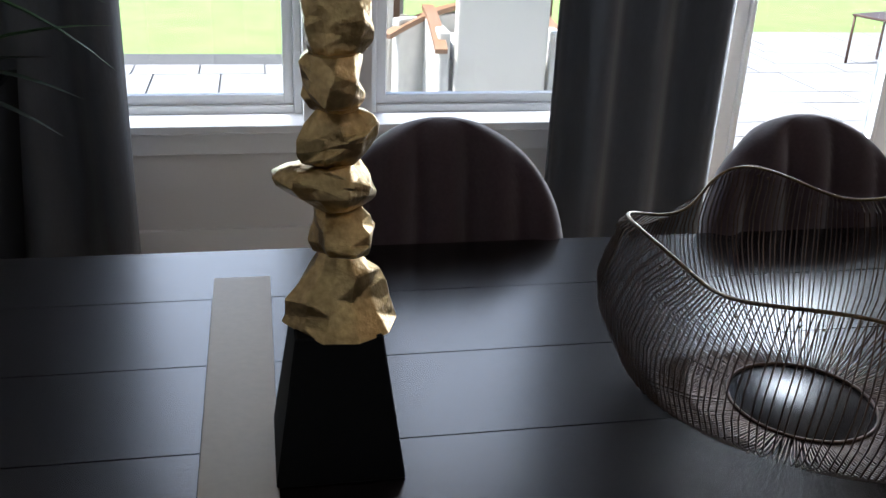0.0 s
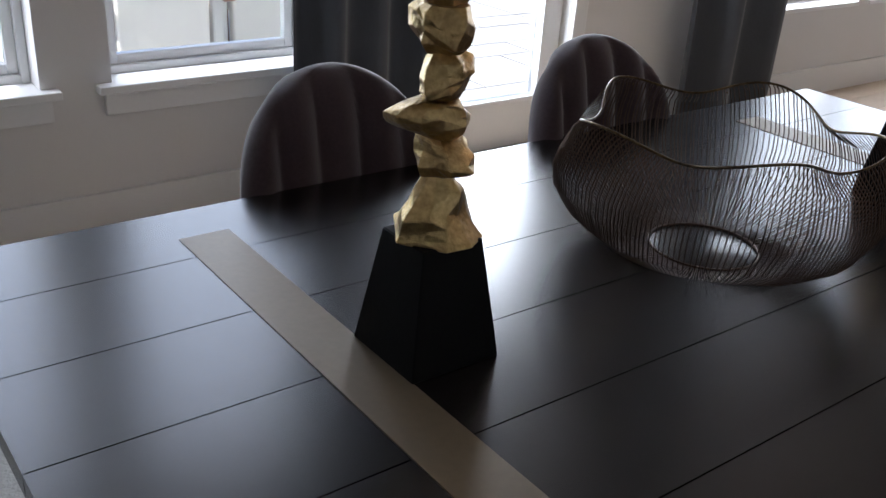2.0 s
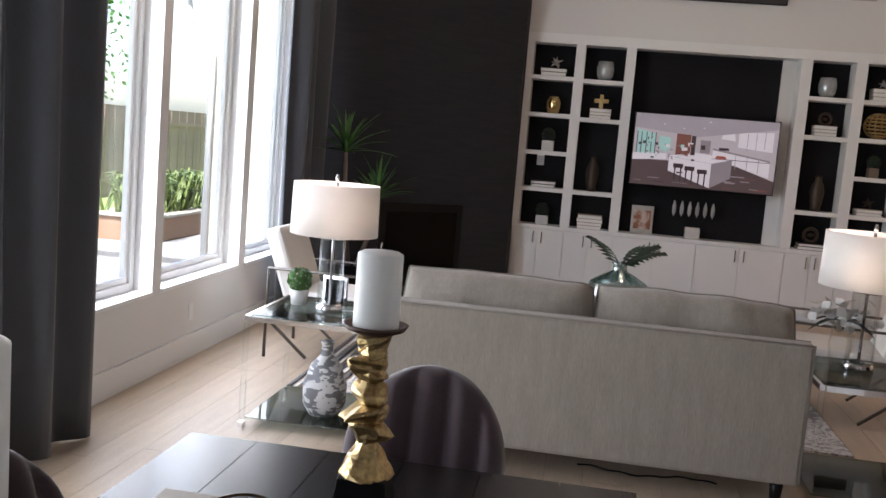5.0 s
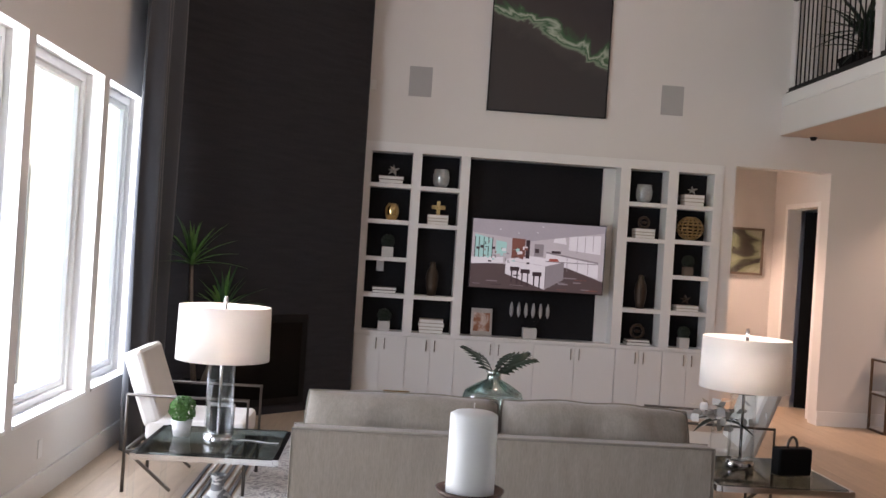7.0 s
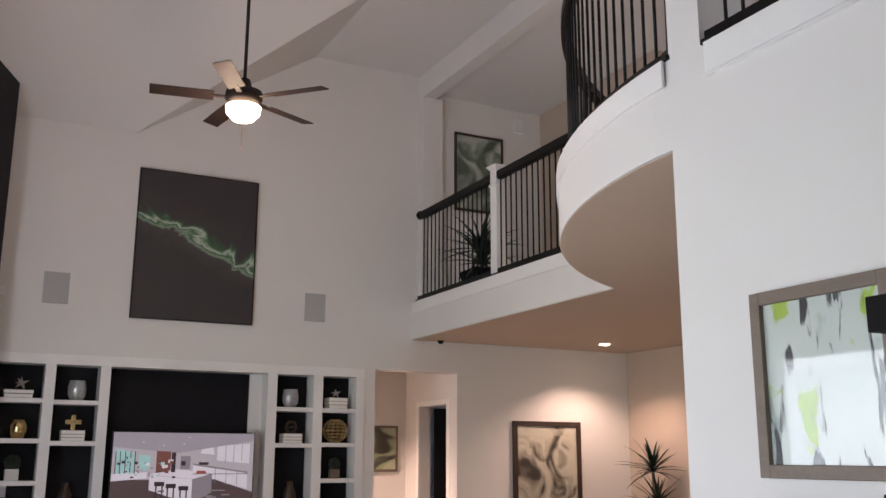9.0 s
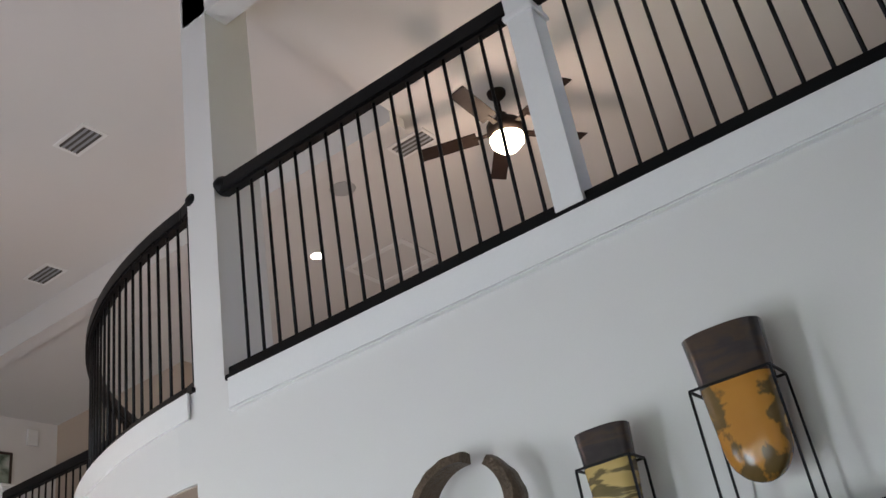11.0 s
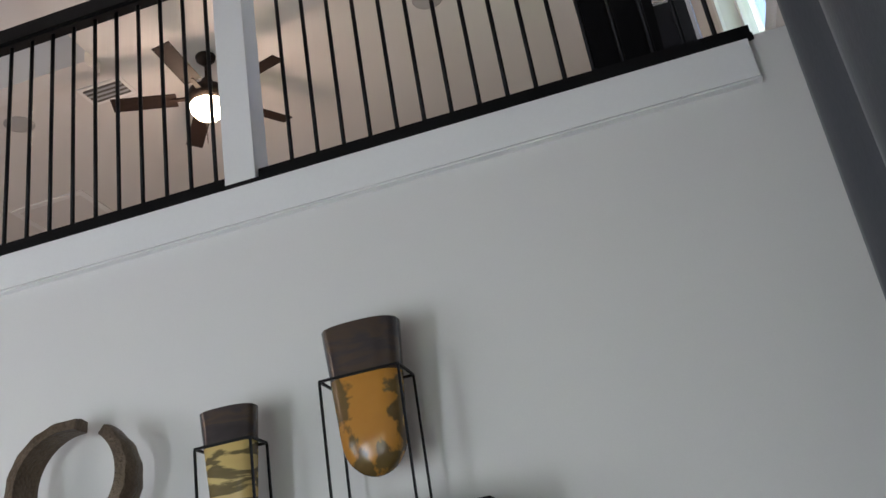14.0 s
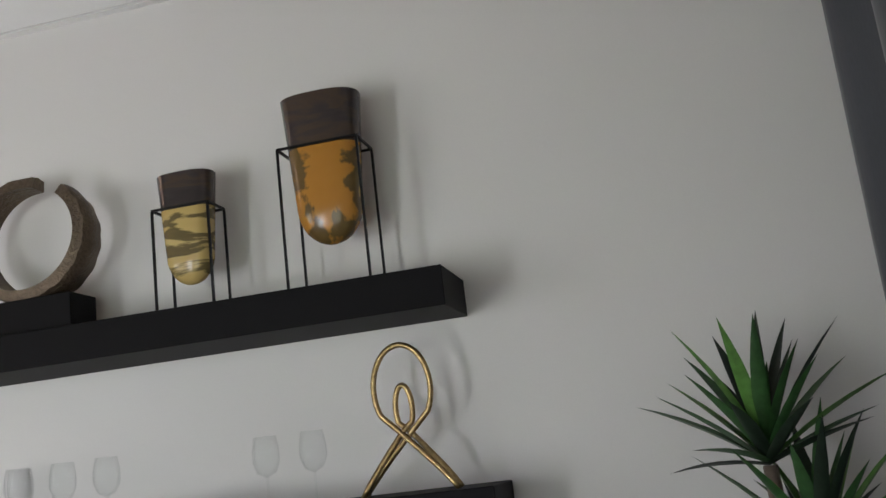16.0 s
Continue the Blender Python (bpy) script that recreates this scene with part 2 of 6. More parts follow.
def wall_grid(bm, axis, f0, f1, u0, u1, z0, z1, holes=()):
    """A wall between the faces f0 and f1 with rectangular openings (u0, u1, z0, z1)."""
    cuts = sorted({u0, u1, *[h[0] for h in holes], *[h[1] for h in holes]})
    for a, b in zip(cuts, cuts[1:]):
        m = (a + b) / 2
        spans, low = [], z0
        for h in sorted((h for h in holes if h[0] < m < h[1]), key=lambda h: h[2]):
            if h[2] > low:
                spans.append((low, h[2]))
            low = h[3]
        if low < z1:
            spans.append((low, z1))
        for s, t in spans:
            box(bm, a, b, f0, f1, s, t) if axis == "y" else box(bm, f0, f1, a, b, s, t)
    return bm


# ---- the shell ----
N, E, W, S = 3.17, 9.59, -1.6, -1.14
TOP, LOFT = 6.5, 3.6
WIN_N = [(-1.28, 0.100, 0.532, 2.72), (0.328, 1.09, 0.532, 2.72), (3.5, 4.78, 0.525, 2.72), (4.89, 6.17, 0.525, 2.72), (6.29, 7.28, 0.525, 2.72)]
DOOR_N = (1.585, 2.405, 0.0, 2.44)
setting("wall_north", wall_grid(B(), "y", N, N + 0.2, W - 0.2, E + 0.2, 0, TOP, WIN_N + [DOOR_N]), PAINT, "off-white painted window wall", "wall")
setting("wall_west", wall_grid(B(), "x", W - 0.2, W, -9.0, N, 0, TOP, [(-3.3, -1.75, 4.3, 5.9)]), PAINT, "off-white painted end wall", "wall")
# media wall: recessed shelf niches and a hall opening
OPEN_E = (-3.69, -2.62, 0.0, 2.785)
BI = (-2.48, 1.43, 0.0, 2.78)
setting("wall_east", wall_grid(B(), "x", E, E + 0.2, -9.0, N, 0, 7.0, [OPEN_E, (BI[0] + 0.02, BI[1] - 0.02, 0.02, BI[3] - 0.02)]), PAINT, "off-white painted media wall", "wall")
setting("wall_south", wall_grid(B(), "y", S - 0.16, S, W, 2.645, 0, 3.16), PAINT, "white painted dining wall", "wall")
setting("column", box(B(), 2.43, 2.64, S - 0.34, S, LOFT, TOP), PAINT, "white painted column between two railings", "column")
setting("floor_base", box(B(), W - 0.2, E + 3.0, -9.2, N + 0.2, -0.3, -0.004), OAKBASE, "floor under the oak planks", "floor")

# ceiling: flat, with a hip towards the media wall and a rising fold beside it
cm = B()
P = {k: cm.verts.new(v) for k, v in {
    "a": (W - 0.2, N + 0.2, TOP), "b": (7.63, N + 0.2, TOP), "c": (7.63, -1.77, TOP), "d": (E, -1.77, TOP), "e": (E, -3.15, TOP), "f": (W - 0.2, -3.15, TOP),
    "g": (E, 0.24, 5.2), "h": (E, N + 0.2, 5.2)}.items()}
for f in ("abcf", "cdef", "bhgc", "cgd"):
    cm.faces.new([P[k] for k in f])
setting("ceiling", cm, CEIL, "off-white vaulted ceiling with a hipped fold", "ceiling")
# Slab above the ceilings, never in view, added to block the daylight.
setting("roof", slab(B(), [(W - 0.6, -9.4), (E + 3.2, -9.4), (E + 3.2, N + 0.5), (W - 0.6, N + 0.5)], 7.0, 7.1), CEIL, "unseen roof slab added to block sun and sky over the rooms", "roof")
setting("beam", box(B(), 2.62, E, -3.33, -3.15, 6.2, TOP), PAINT, "white painted beam over the balcony", "beam")
setting("header", box(B(), W, 2.62, S - 0.16, S, 5.88, TOP), PAINT, "white painted header over the loft opening", "beam")
lc = B()
slab(lc, [(W, -9.0), (E + 0.2, -9.0), (E + 0.2, -3.34), (2.62, -3.34), (2.62, -1.31), (W, -1.31)], 6.30, 6.4)
setting("loft_ceiling", lc, CEIL, "off-white loft ceiling", "ceiling")

# upper floor with its curved edge
CX, CY, CR = 2.4415, -4.723, 3.60
arc = [(CX + CR * math.cos(radians(a)), CY + CR * math.sin(radians(a))) for a in np.linspace(87.16, 27.14, 28)]
edge = [(W, S), (2.62, S)] + arc[1:] + [(E, -3.083)]
outline = edge + [(E, -9.0), (W, -9.0)]
setting("upper_floor", slab(B(), outline, 3.16, LOFT), PAINT, "white balcony edge and soffit with a curved front", "balcony")
band = B()
slab(band, [(-1.288, S + 0.024), (2.385, S + 0.024), (2.385, S), (-1.288, S)], 3.434, 3.578)
slab(band, [(-1.291, S + 0.029), (2.388, S + 0.029), (2.388, S), (-1.291, S)], 3.420, 3.4275)
# Beige for the back walls; on the soffit slab it stands in for warm shade.
BEIGE = mat("beige_paint_and_warm_shade", (0.52, 0.43, 0.35), 0.75, vary=0.04, scale=1.2, fine=180, bump=0.03)
setting("soffit", slab(B(), [(2.63, -1.15)] + [(x, y - 0.006) for x, y in arc[2:]] + [(E - 0.002, -3.089), (E - 0.002, -6.245), (2.63, -6.245)], 3.152, 3.157), BEIGE, "soffit under the balcony, its warm shade put in as beige", "ceiling")
setting("trim_loft", band, TRIM, "white trim board under the loft railing", "trim")


def curve_band(bm, path, off, z0, z1):
    """A board that follows a plan path, standing off from it on its left."""
    pts = [Vector((x, y, 0)) for x, y in path]
    rows = []
    for i, p in enumerate(pts):
        d = (pts[min(i + 1, len(pts) - 1)] - pts[max(i - 1, 0)]).normalized()
        n = Vector((-d.y, d.x, 0))
        rows.append([bm.verts.new((p + n * o) + Vector((0, 0, z))) for o, z in ((off[0], z0), (off[1], z0), (off[1], z1), (off[0], z1))])
    for a, b in zip(rows, rows[1:]):
        for k in range(4):
            bm.faces.new((a[k], a[(k + 1) % 4], b[(k + 1) % 4], b[k]))
    bm.faces.new(rows[0]), bm.faces.new(rows[-1][::-1])
    return bm


balcony_path = [(2.66, -1.125)] + arc[2:] + [(E - 0.03, -3.083)]
setting("trim_balcony", curve_band(B(), balcony_path, (0.0, 0.014), 3.47, 3.60), TRIM, "white trim board round the balcony edge", "trim")
setting("wall_loft_back", wall_grid(B(), "y", -9.2, -9.0, W, E + 0.2, LOFT, 7.0), PAINT, "off-white loft wall", "wall")
# Hidden wall, added to close off the space behind the dining wall.
setting("wall_closing", box(B(), 1.0, 1.15, -9.0, S - 0.16, 0, 3.16), PAINT, "unseen closing wall added behind the dining wall", "wall")
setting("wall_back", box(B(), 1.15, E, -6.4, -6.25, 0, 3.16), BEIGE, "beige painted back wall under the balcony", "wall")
# The gallery's beige also holds the warm lamplight that falls there.
setting("wall_gallery", box(B(), 7.2, E, -5.1, -4.95, LOFT, 6.3), BEIGE, "beige gallery wall upstairs with the warm glow in its colour", "wall")
setting("balcony_pier", box(B(), E - 0.12, E - 0.002, -3.42, -3.15, LOFT, 6.2), PAINT, "white wall return beside the balcony", "wall")

# hall behind the opening
setting("hall_wall", wall_grid(B(), "x", 11.3, 11.45, -5.2, -1.2, 0, 3.0), PAINT, "off-white hall wall", "wall")
setting("hall_wall_south", wall_grid(B(), "y", -3.95, -3.8, E + 0.2, 11.3, 0, 3.0, [(10.05, 10.85, 0, 2.44)]), PAINT, "hall wall with a doorway", "wall")
setting("hall_wall_north", box(B(), E + 0.2, 11.3, -1.35, -1.2, 0, 3.0), PAINT, "off-white hall wall", "wall")
setting("hall_ceiling", box(B(), E + 0.2, 11.45, -5.2, -1.2, 3.0, 3.1), CEIL, "hall ceiling", "ceiling")
dr = B()
for x0, x1, z1 in ((9.98, 10.05, 2.5), (10.85, 10.92, 2.5)):
    box(dr, x0, x1, -3.8, -3.78, 0, z1)
box(dr, 10.05, 10.85, -3.8, -3.78, 2.44, 2.5)
setting("door_casing", dr, TRIM, "white door casing", "trim")
# Black sheet puts the darkness beyond the doorway into colour.
setting("dark_room_sheet", box(B(), 9.9, 11.0, -5.2, -5.1, 0, 3.0), MATTE, "black sheet standing in for the unlit room behind the doorway", "wall")

# angled chimney breast
bp = [(9.25, 1.43), (7.55, N), (E, N), (E, 1.43)]
setting("chimney_breast", slab(B(), bp, 0, 7.0), CHAR, "charcoal textured chimney breast from floor to ceiling", "chimney breast")

# ---- base boards, windows, door ----
bb = B()
for x0, x1 in ((W, 1.53), (2.51, 7.5)):
    box(bb, x0, x1, N - 0.018, N, 0, 0.16)
setting("baseboard_north", bb, TRIM, "white baseboard", "baseboard")
setting("baseboard_south", box(B(), W, 2.62, S, S + 0.018, 0, 0.16), TRIM, "white baseboard", "baseboard")
be = B()
for y0, y1 in ((-6.25, -3.69), (-2.62, -2.48)):
    box(be, E - 0.018, E, y0, y1, 0, 0.16)
setting("baseboard_east", be, TRIM, "white baseboard", "baseboard")


def window_north(x0, x1, z0, z1, trim):
    w = tagged(thing("window", "white framed window with a deep sill", "window", ((x0 + x1) / 2, N, z0)), kind="structure")
    h, d = (x1 - x0) / 2, z1 - z0
    f = B()
    w0, z0f = (0.028, 0.032) if trim else (0.045, 0.05)
    deep = 0.0 if trim else 0.025
    for a, b, c, e in ((-h, -h + w0, 0, d), (h - w0, h, 0, d), (-h + w0, h - w0, 0, z0f), (-h + w0, h - w0, d - 0.06, d)):
        box(f, a, b, 0.10 + deep, 0.17 + deep, c, e, 0.004)
    part("window_frame", f, TRIM, w)
    s = B()
    i = h - w0
    for a, b, c, e in ((-i, -i + 0.035, z0f, d - 0.06), (i - 0.035, i, z0f, d - 0.06), (-i + 0.035, i - 0.035, z0f, z0f + 0.034), (-i + 0.035, i - 0.035, d - 0.1, d - 0.06)):
        box(s, a, b, 0.12 + deep, 0.155 + deep, c, e, 0.003)
    part("sash", s, TRIM, w)
    p = part("pane", box(B(), -i + 0.03, i - 0.03, 0.135 + deep, 0.141 + deep, z0f + 0.03, d - 0.09), PANE, w)
    p.visible_shadow = False
    if trim:
        part("window_sill", box(B(), -h - 0.055, h + 0.055, -0.05, 0.10, -0.022, 0.006, 0.004), TRIM, w)
        part("apron", box(B(), -h - 0.03, h + 0.03, -0.018, 0, -0.10, -0.022, 0.003), TRIM, w)
    else:
        part("window_sill", box(B(), -h + 0.001, h - 0.001, -0.012, 0.10 + deep, -0.02, 0.004, 0.003), TRIM, w)
    return w


for i, hole in enumerate(WIN_N):
    window_north(*hole, i < 2)

ww = tagged(thing("window", "white framed loft window", "window", (W, -2.525, 4.3)), kind="structure")
f = B()
for y0, y1, z0, z1 in ((-0.775, -0.72, 0, 1.6), (0.72, 0.775, 0, 1.6), (-0.72, 0.72, 0, 0.06), (-0.72, 0.72, 1.54, 1.6), (-0.025, 0.025, 0.06, 1.54)):
    box(f, -0.16, -0.09, y0, y1, z0, z1, 0.004)
part("window_frame", f, TRIM, ww)
part("pane", box(B(), -0.128, -0.122, -0.72, 0.72, 0.06, 1.54), PANE, ww).visible_shadow = False
f = B()
for y0, y1, z0, z1 in ((-0.865, -0.776, -0.09, 1.69), (0.776, 0.865, -0.09, 1.69), (-0.776, 0.776, 1.601, 1.69), (-0.776, 0.776, -0.09, -0.001)):
    box(f, 0.0, 0.02, y0, y1, z0, z1, 0.003)
part("casing", f, TRIM, ww)

dn = tagged(thing("door_1", "white patio door with one full glass light", "door", (1.995, N, 0)), kind="structure")
leaf = B()
for x0, x1, z0, z1 in ((-0.41, -0.305, 0.012, 2.43), (0.305, 0.41, 0.012, 2.43), (-0.305, 0.305, 0.012, 0.225), (-0.305, 0.305, 2.3, 2.43)):
    box(leaf, x0, x1, 0.06, 0.105, z0, z1, 0.004)
part("leaf", leaf, TRIM, dn)
bead = B()
for x0, x1, z0, z1 in ((-0.305, -0.283, 0.225, 2.3), (0.283, 0.305, 0.225, 2.3), (-0.283, 0.283, 0.225, 0.248), (-0.283, 0.283, 2.275, 2.3)):
    box(bead, x0, x1, 0.045, 0.105, z0, z1, 0.006)
part("glazing_bead", bead, TRIM, dn)
pn = part("pane", box(B(), -0.29, 0.29, 0.08, 0.086, 0.24, 2.28), PANE, dn)
pn.visible_shadow = False
cs = B()
for x0, x1, z0, z1 in ((-0.49, -0.41, 0, 2.44), (0.41, 0.49, 0, 2.44), (-0.49, 0.49, 2.44, 2.52)):
    box(cs, x0, x1, -0.022, 0.0, z0, z1, 0.004)
part("casing", cs, TRIM, dn)
part("threshold", box(B(), -0.41, 0.41, 0.0, 0.2, -0.003, 0.012), STEEL, dn)


def curtain(x0, x1, y, z0, z1, label, along="x", folds=5, deep=0.055):
    c = thing("curtain", label, "curtain", (0, 0, 0))
    n, rows = folds * 10, 14
    bm = B()
    grid = []
    for k in range(rows + 1):
        v = k / rows
        row = []
        for i in range(n + 1):
            u = i / n
            sway = 0.012 * math.sin(9 * u + 5 * v)
            o = deep * math.sin(2 * math.pi * folds * u + 0.5 * math.sin(3 * v)) * (0.75 + 0.25 * math.sin(7 * u + 1)) + sway
            pos = x0 + (x1 - x0) * u + 0.01 * math.sin(4 * v + 6 * u)
            row.append(bm.verts.new((pos, y + o, z0 + (z1 - z0) * v) if along == "x" else (y + o, pos, z0 + (z1 - z0) * v)))
        grid.append(row)
    for a, b in zip(grid, grid[1:]):
        for i in range(n):
            bm.faces.new((a[i], a[i + 1], b[i + 1], b[i])).smooth = True
    ob = part("fabric", bm, DRAPE, c)
    sol = ob.modifiers.new("thickness", "SOLIDIFY")
    sol.thickness = 0.004
    r = B()
    a, b = min(x0, x1) - 0.08, max(x0, x1) + 0.08
    tube(r, [(a, y, z1 + 0.02), (b, y, z1 + 0.02)] if along == "x" else [(y, a, z1 + 0.02), (y, b, z1 + 0.02)], 0.014)
    part("rod", r, BLACK, c)
    return c


FLOORC = "slate grey floor-length curtain beside a window"
curtain(-1.32, -0.44, N - 0.2, 0.01, 5.9, FLOORC, folds=4, deep=0.05)
curtain(0.90, 1.50, N - 0.2, 0.01, 5.9, FLOORC, folds=3, deep=0.06)
curtain(3.05, 3.71, N - 0.2, 0.01, 5.9, FLOORC, folds=2, deep=0.09)
curtain(6.65, 7.48, N - 0.19, 0.01, 5.2, FLOORC, folds=3, deep=0.07)
curtain(S + 0.02, -0.29, W + 0.15, 0.01, 5.9, "slate grey floor-length curtain in the room corner", along="y", folds=2, deep=0.055)

# ---- dining table ----
TX0, TX1, TY0, TY1, TZ = -0.497, 1.812, 0.415, 1.592, 0.76
table = thing("dining_table", "dark espresso plank dining table with two pale inlaid strips", "table", (0, 0, 0))
part("core", box(B(), TX0 + 0.004, TX1 - 0.004, TY0 + 0.004, TY1 - 0.004, TZ - 0.05, TZ - 0.006), ESPRESSO, table)
ys = [TY1, 1.405, 1.205, 1.006, 0.806, 0.606, TY0]
INLAY = ((-0.127, -0.038), (1.338, 1.425))
for i, (a, b) in enumerate(zip(ys, ys[1:])):
    cuts = [TX0] + ([v for s in INLAY for v in s] if 0 < i < 5 else []) + [TX1]
    for x0, x1 in zip(cuts[::2], cuts[1::2]):
        part("plank", box(B(), x0 + 0.0006, x1 - 0.0006, b + 0.0012, a - 0.0012, TZ - 0.03, TZ), ESPRESSO, table)
for x0, x1 in INLAY:
    part("inlay_strip", box(B(), x0 + 0.0005, x1 - 0.0005, 0.524, 1.479, TZ - 0.02, TZ + 0.0012), BRASSY, table, "pale champagne inlaid strip")
part("apron", box(B(), TX0 + 0.12, TX1 - 0.12, TY0 + 0.12, TY1 - 0.12, TZ - 0.13, TZ - 0.05), ESPRESSO, table)
for x in (-0.2, 1.49):
    part("pedestal", box(B(), x - 0.08, x + 0.08, 0.7, 1.29, 0.02, TZ - 0.13, 0.01), ESPRESSO, table)
part("stretcher", box(B(), -0.12, 1.41, 0.95, 1.04, 0.12, 0.22, 0.01), ESPRESSO, table)


def candlestick(at, rz, h, lumps):
    t = thing("candlestick", "gold stacked-nugget candlestick on a black tapered base", "candlestick", at, rz)
    b = B()
    lo, hi = 0.072, 0.047
    v = [b.verts.new((sx * s, sy * s, z)) for s, z in ((lo, 0), (hi, h)) for sx, sy in ((-1, -1), (1, -1), (1, 1), (-1, 1))]
    for f in ((3, 2, 1, 0), (4, 5, 6, 7), (0, 1, 5, 4), (1, 2, 6, 5), (2, 3, 7, 6), (3, 0, 4, 7)):
        b.faces.new([v[i] for i in f])
    bmesh.ops.bevel(b, geom=b.edges[:], offset=0.002, segments=1, affect="EDGES")
    part("base", b, MATTE, t, "black tapered base")
    z = h - 0.003
    for k, (r0, r1, r2, hh, ox, oy) in enumerate(lumps):
        g = B()
        seg, rings = 10, []
        for j in range(7):
            q = j / 6
            rad = r0 * (1 - q) ** 2 + 2 * r1 * q * (1 - q) + r2 * q ** 2
            ring = []
            for i in range(seg):
                a = 2 * math.pi * i / seg + 0.35 * q * (-1) ** k
                d = Vector((math.cos(a), math.sin(a), q * 1.3))
                kk = 1 + 0.42 * noise.noise(d * 1.3 + Vector((k * 5.1, at[0] * 3, h * 9))) + 0.16 * noise.noise(d * 3.1 + Vector((k * 2.7, 4, 1)))
                kk *= 1 + 0.15 * math.sin(math.pi * q) * math.cos(2 * (a - k * 1.25))
                lift = 0.30 * rad * math.cos(a - k * 2.1) + 0.16 * hh * noise.noise(d * 1.7 + Vector((9, k * 3.3, 2)))
                bulge = math.sin(math.pi * q) ** 0.8
                ring.append(g.verts.new((ox * bulge + rad * kk * d.x, oy * bulge + rad * kk * d.y, z + hh * q + lift * bulge)))
            rings.append(ring)
        for a, b2 in zip(rings, rings[1:]):
            for i in range(seg):
                g.faces.new((a[i], a[(i + 1) % seg], b2[(i + 1) % seg], b2[i]))
        g.faces.new(rings[0][::-1]), g.faces.new(rings[-1])
        bmesh.ops.triangulate(g, faces=g.faces[:])
        bmesh.ops.bevel(g, geom=g.edges[:], offset=0.0011, segments=1, affect="EDGES")
        part("nugget", g, GOLD, t)
        z += hh * 0.95
    z += 0.004
    part("tray", lathe(B(), [(0.0, z - 0.004), (0.03, z - 0.004), (0.058, z + 0.006), (0.064, z + 0.016), (0.058, z + 0.016), (0.05, z + 0.009), (0, z + 0.009)], 32), BROWN, t, "brown drip tray")
    return t, z + 0.009


def candle(at):
    c = thing("candle", "white pillar candle on a candlestick", "candle", at)
    part("wax", lathe(B(), [(0.0, 0), (0.044, 0), (0.045, 0.004), (0.044, 0.143), (0.036, 0.148), (0, 0.151)], 32), WAX, c)
    part("wick", tube(B(), [(0, 0, 0.149), (0.001, 0.001, 0.158), (0.003, 0, 0.164)], 0.0012, 6), CREAM, c)
    return c


# foot, saddle, wedge, diamond, block and neck of the stack: radius below, between, above; height; lean
LUMPS = ((0.061, 0.040, 0.019, 0.090, 0.0, 0.0), (0.020, 0.058, 0.021, 0.056, 0.008, -0.006), (0.026, 0.072, 0.024, 0.050, -0.013, 0.008),
         (0.022, 0.056, 0.017, 0.060, 0.004, 0.0), (0.022, 0.052, 0.030, 0.060, -0.004, 0.004), (0.026, 0.034, 0.033, 0.062, 0.0, 0.0))
for x, y, rz, h, k in ((0.030, 1.0, 0, 0.172, 0.985), (1.240, 0.983, 4, 0.172, 0.785)):
    _, top = candlestick((x, y, TZ), rz, h, [(a, b, c, d * k, e, f) for a, b, c, d, e, f in LUMPS])
    candle((x, y, TZ + top))


def wire_bowl(at):
    b = thing("wire_bowl", "bronze wire bowl with a wavy gilded rim", "bowl", at)

    def rim(a):
        return 0.232 + 0.020 * math.sin(5 * a + 0.4), 0.228 + 0.015 * math.sin(5 * a - 0.17) + 0.006 * math.sin(2 * a)
    part("rim", tube(B(), [(rim(a)[0] * math.cos(a), rim(a)[0] * math.sin(a), rim(a)[1]) for a in np.linspace(0, 2 * math.pi, 161)[:-1]], 0.0024, 8, True), GILT, b, "gilded wavy rim")
    n = 200
    rnd = random.Random(17)
    for i in range(n):
        a0 = 2 * math.pi * (i + rnd.uniform(-0.22, 0.22)) / n
        lean = 0.10 + 0.05 * math.sin(3 * a0)
        rr, rz = rim(a0 + lean)
        pts = []
        for k in range(10):
            v = k / 9
            a = a0 + lean * v
            wide = 0.272 + 0.35 * (rr - 0.232)
            prof = ((0.094, 0.0), (0.15, 0.007), (0.205, 0.027), (0.25, 0.058), (wide - 0.002, 0.096), (wide + 0.003, 0.128), (wide - 0.004, 0.155), (wide - 0.014, 0.178), (rr + 0.010, 0.196), (rr, 0.205))[k]
            pts.append((prof[0] * math.cos(a), prof[0] * math.sin(a), 0.003 + prof[1] * ((rz - 0.003) / 0.205)))
        part("wire", tube(B(), pts, 0.0011, 4), BRONZE, b)
    for i in range(40):
        a = 2 * math.pi * (i + rnd.random()) / 40
        rr, rz = rim(a)
        part("bead", lathe(B(), [(0, -0.0022), (0.0022, 0), (0, 0.0022)], 6, at=((rr + 0.012) * math.cos(a), (rr + 0.012) * math.sin(a), rz - 0.014)), GILT, b)
    part("base_disc", lathe(B(), [(0, 0.002), (0.091, 0.002), (0.093, 0.003), (0.091, 0.004), (0, 0.004)], 48), ESPRESSO, b, "dark flat base disc")
    part("base_ring", tube(B(), [(0.0945 * math.cos(a), 0.0945 * math.sin(a), 0.005) for a in np.linspace(0, 2 * math.pi, 61)[:-1]], 0.0025, 6, True), BRONZE, b)
    return b


wire_bowl((0.640, 1.015, TZ + 0.001))


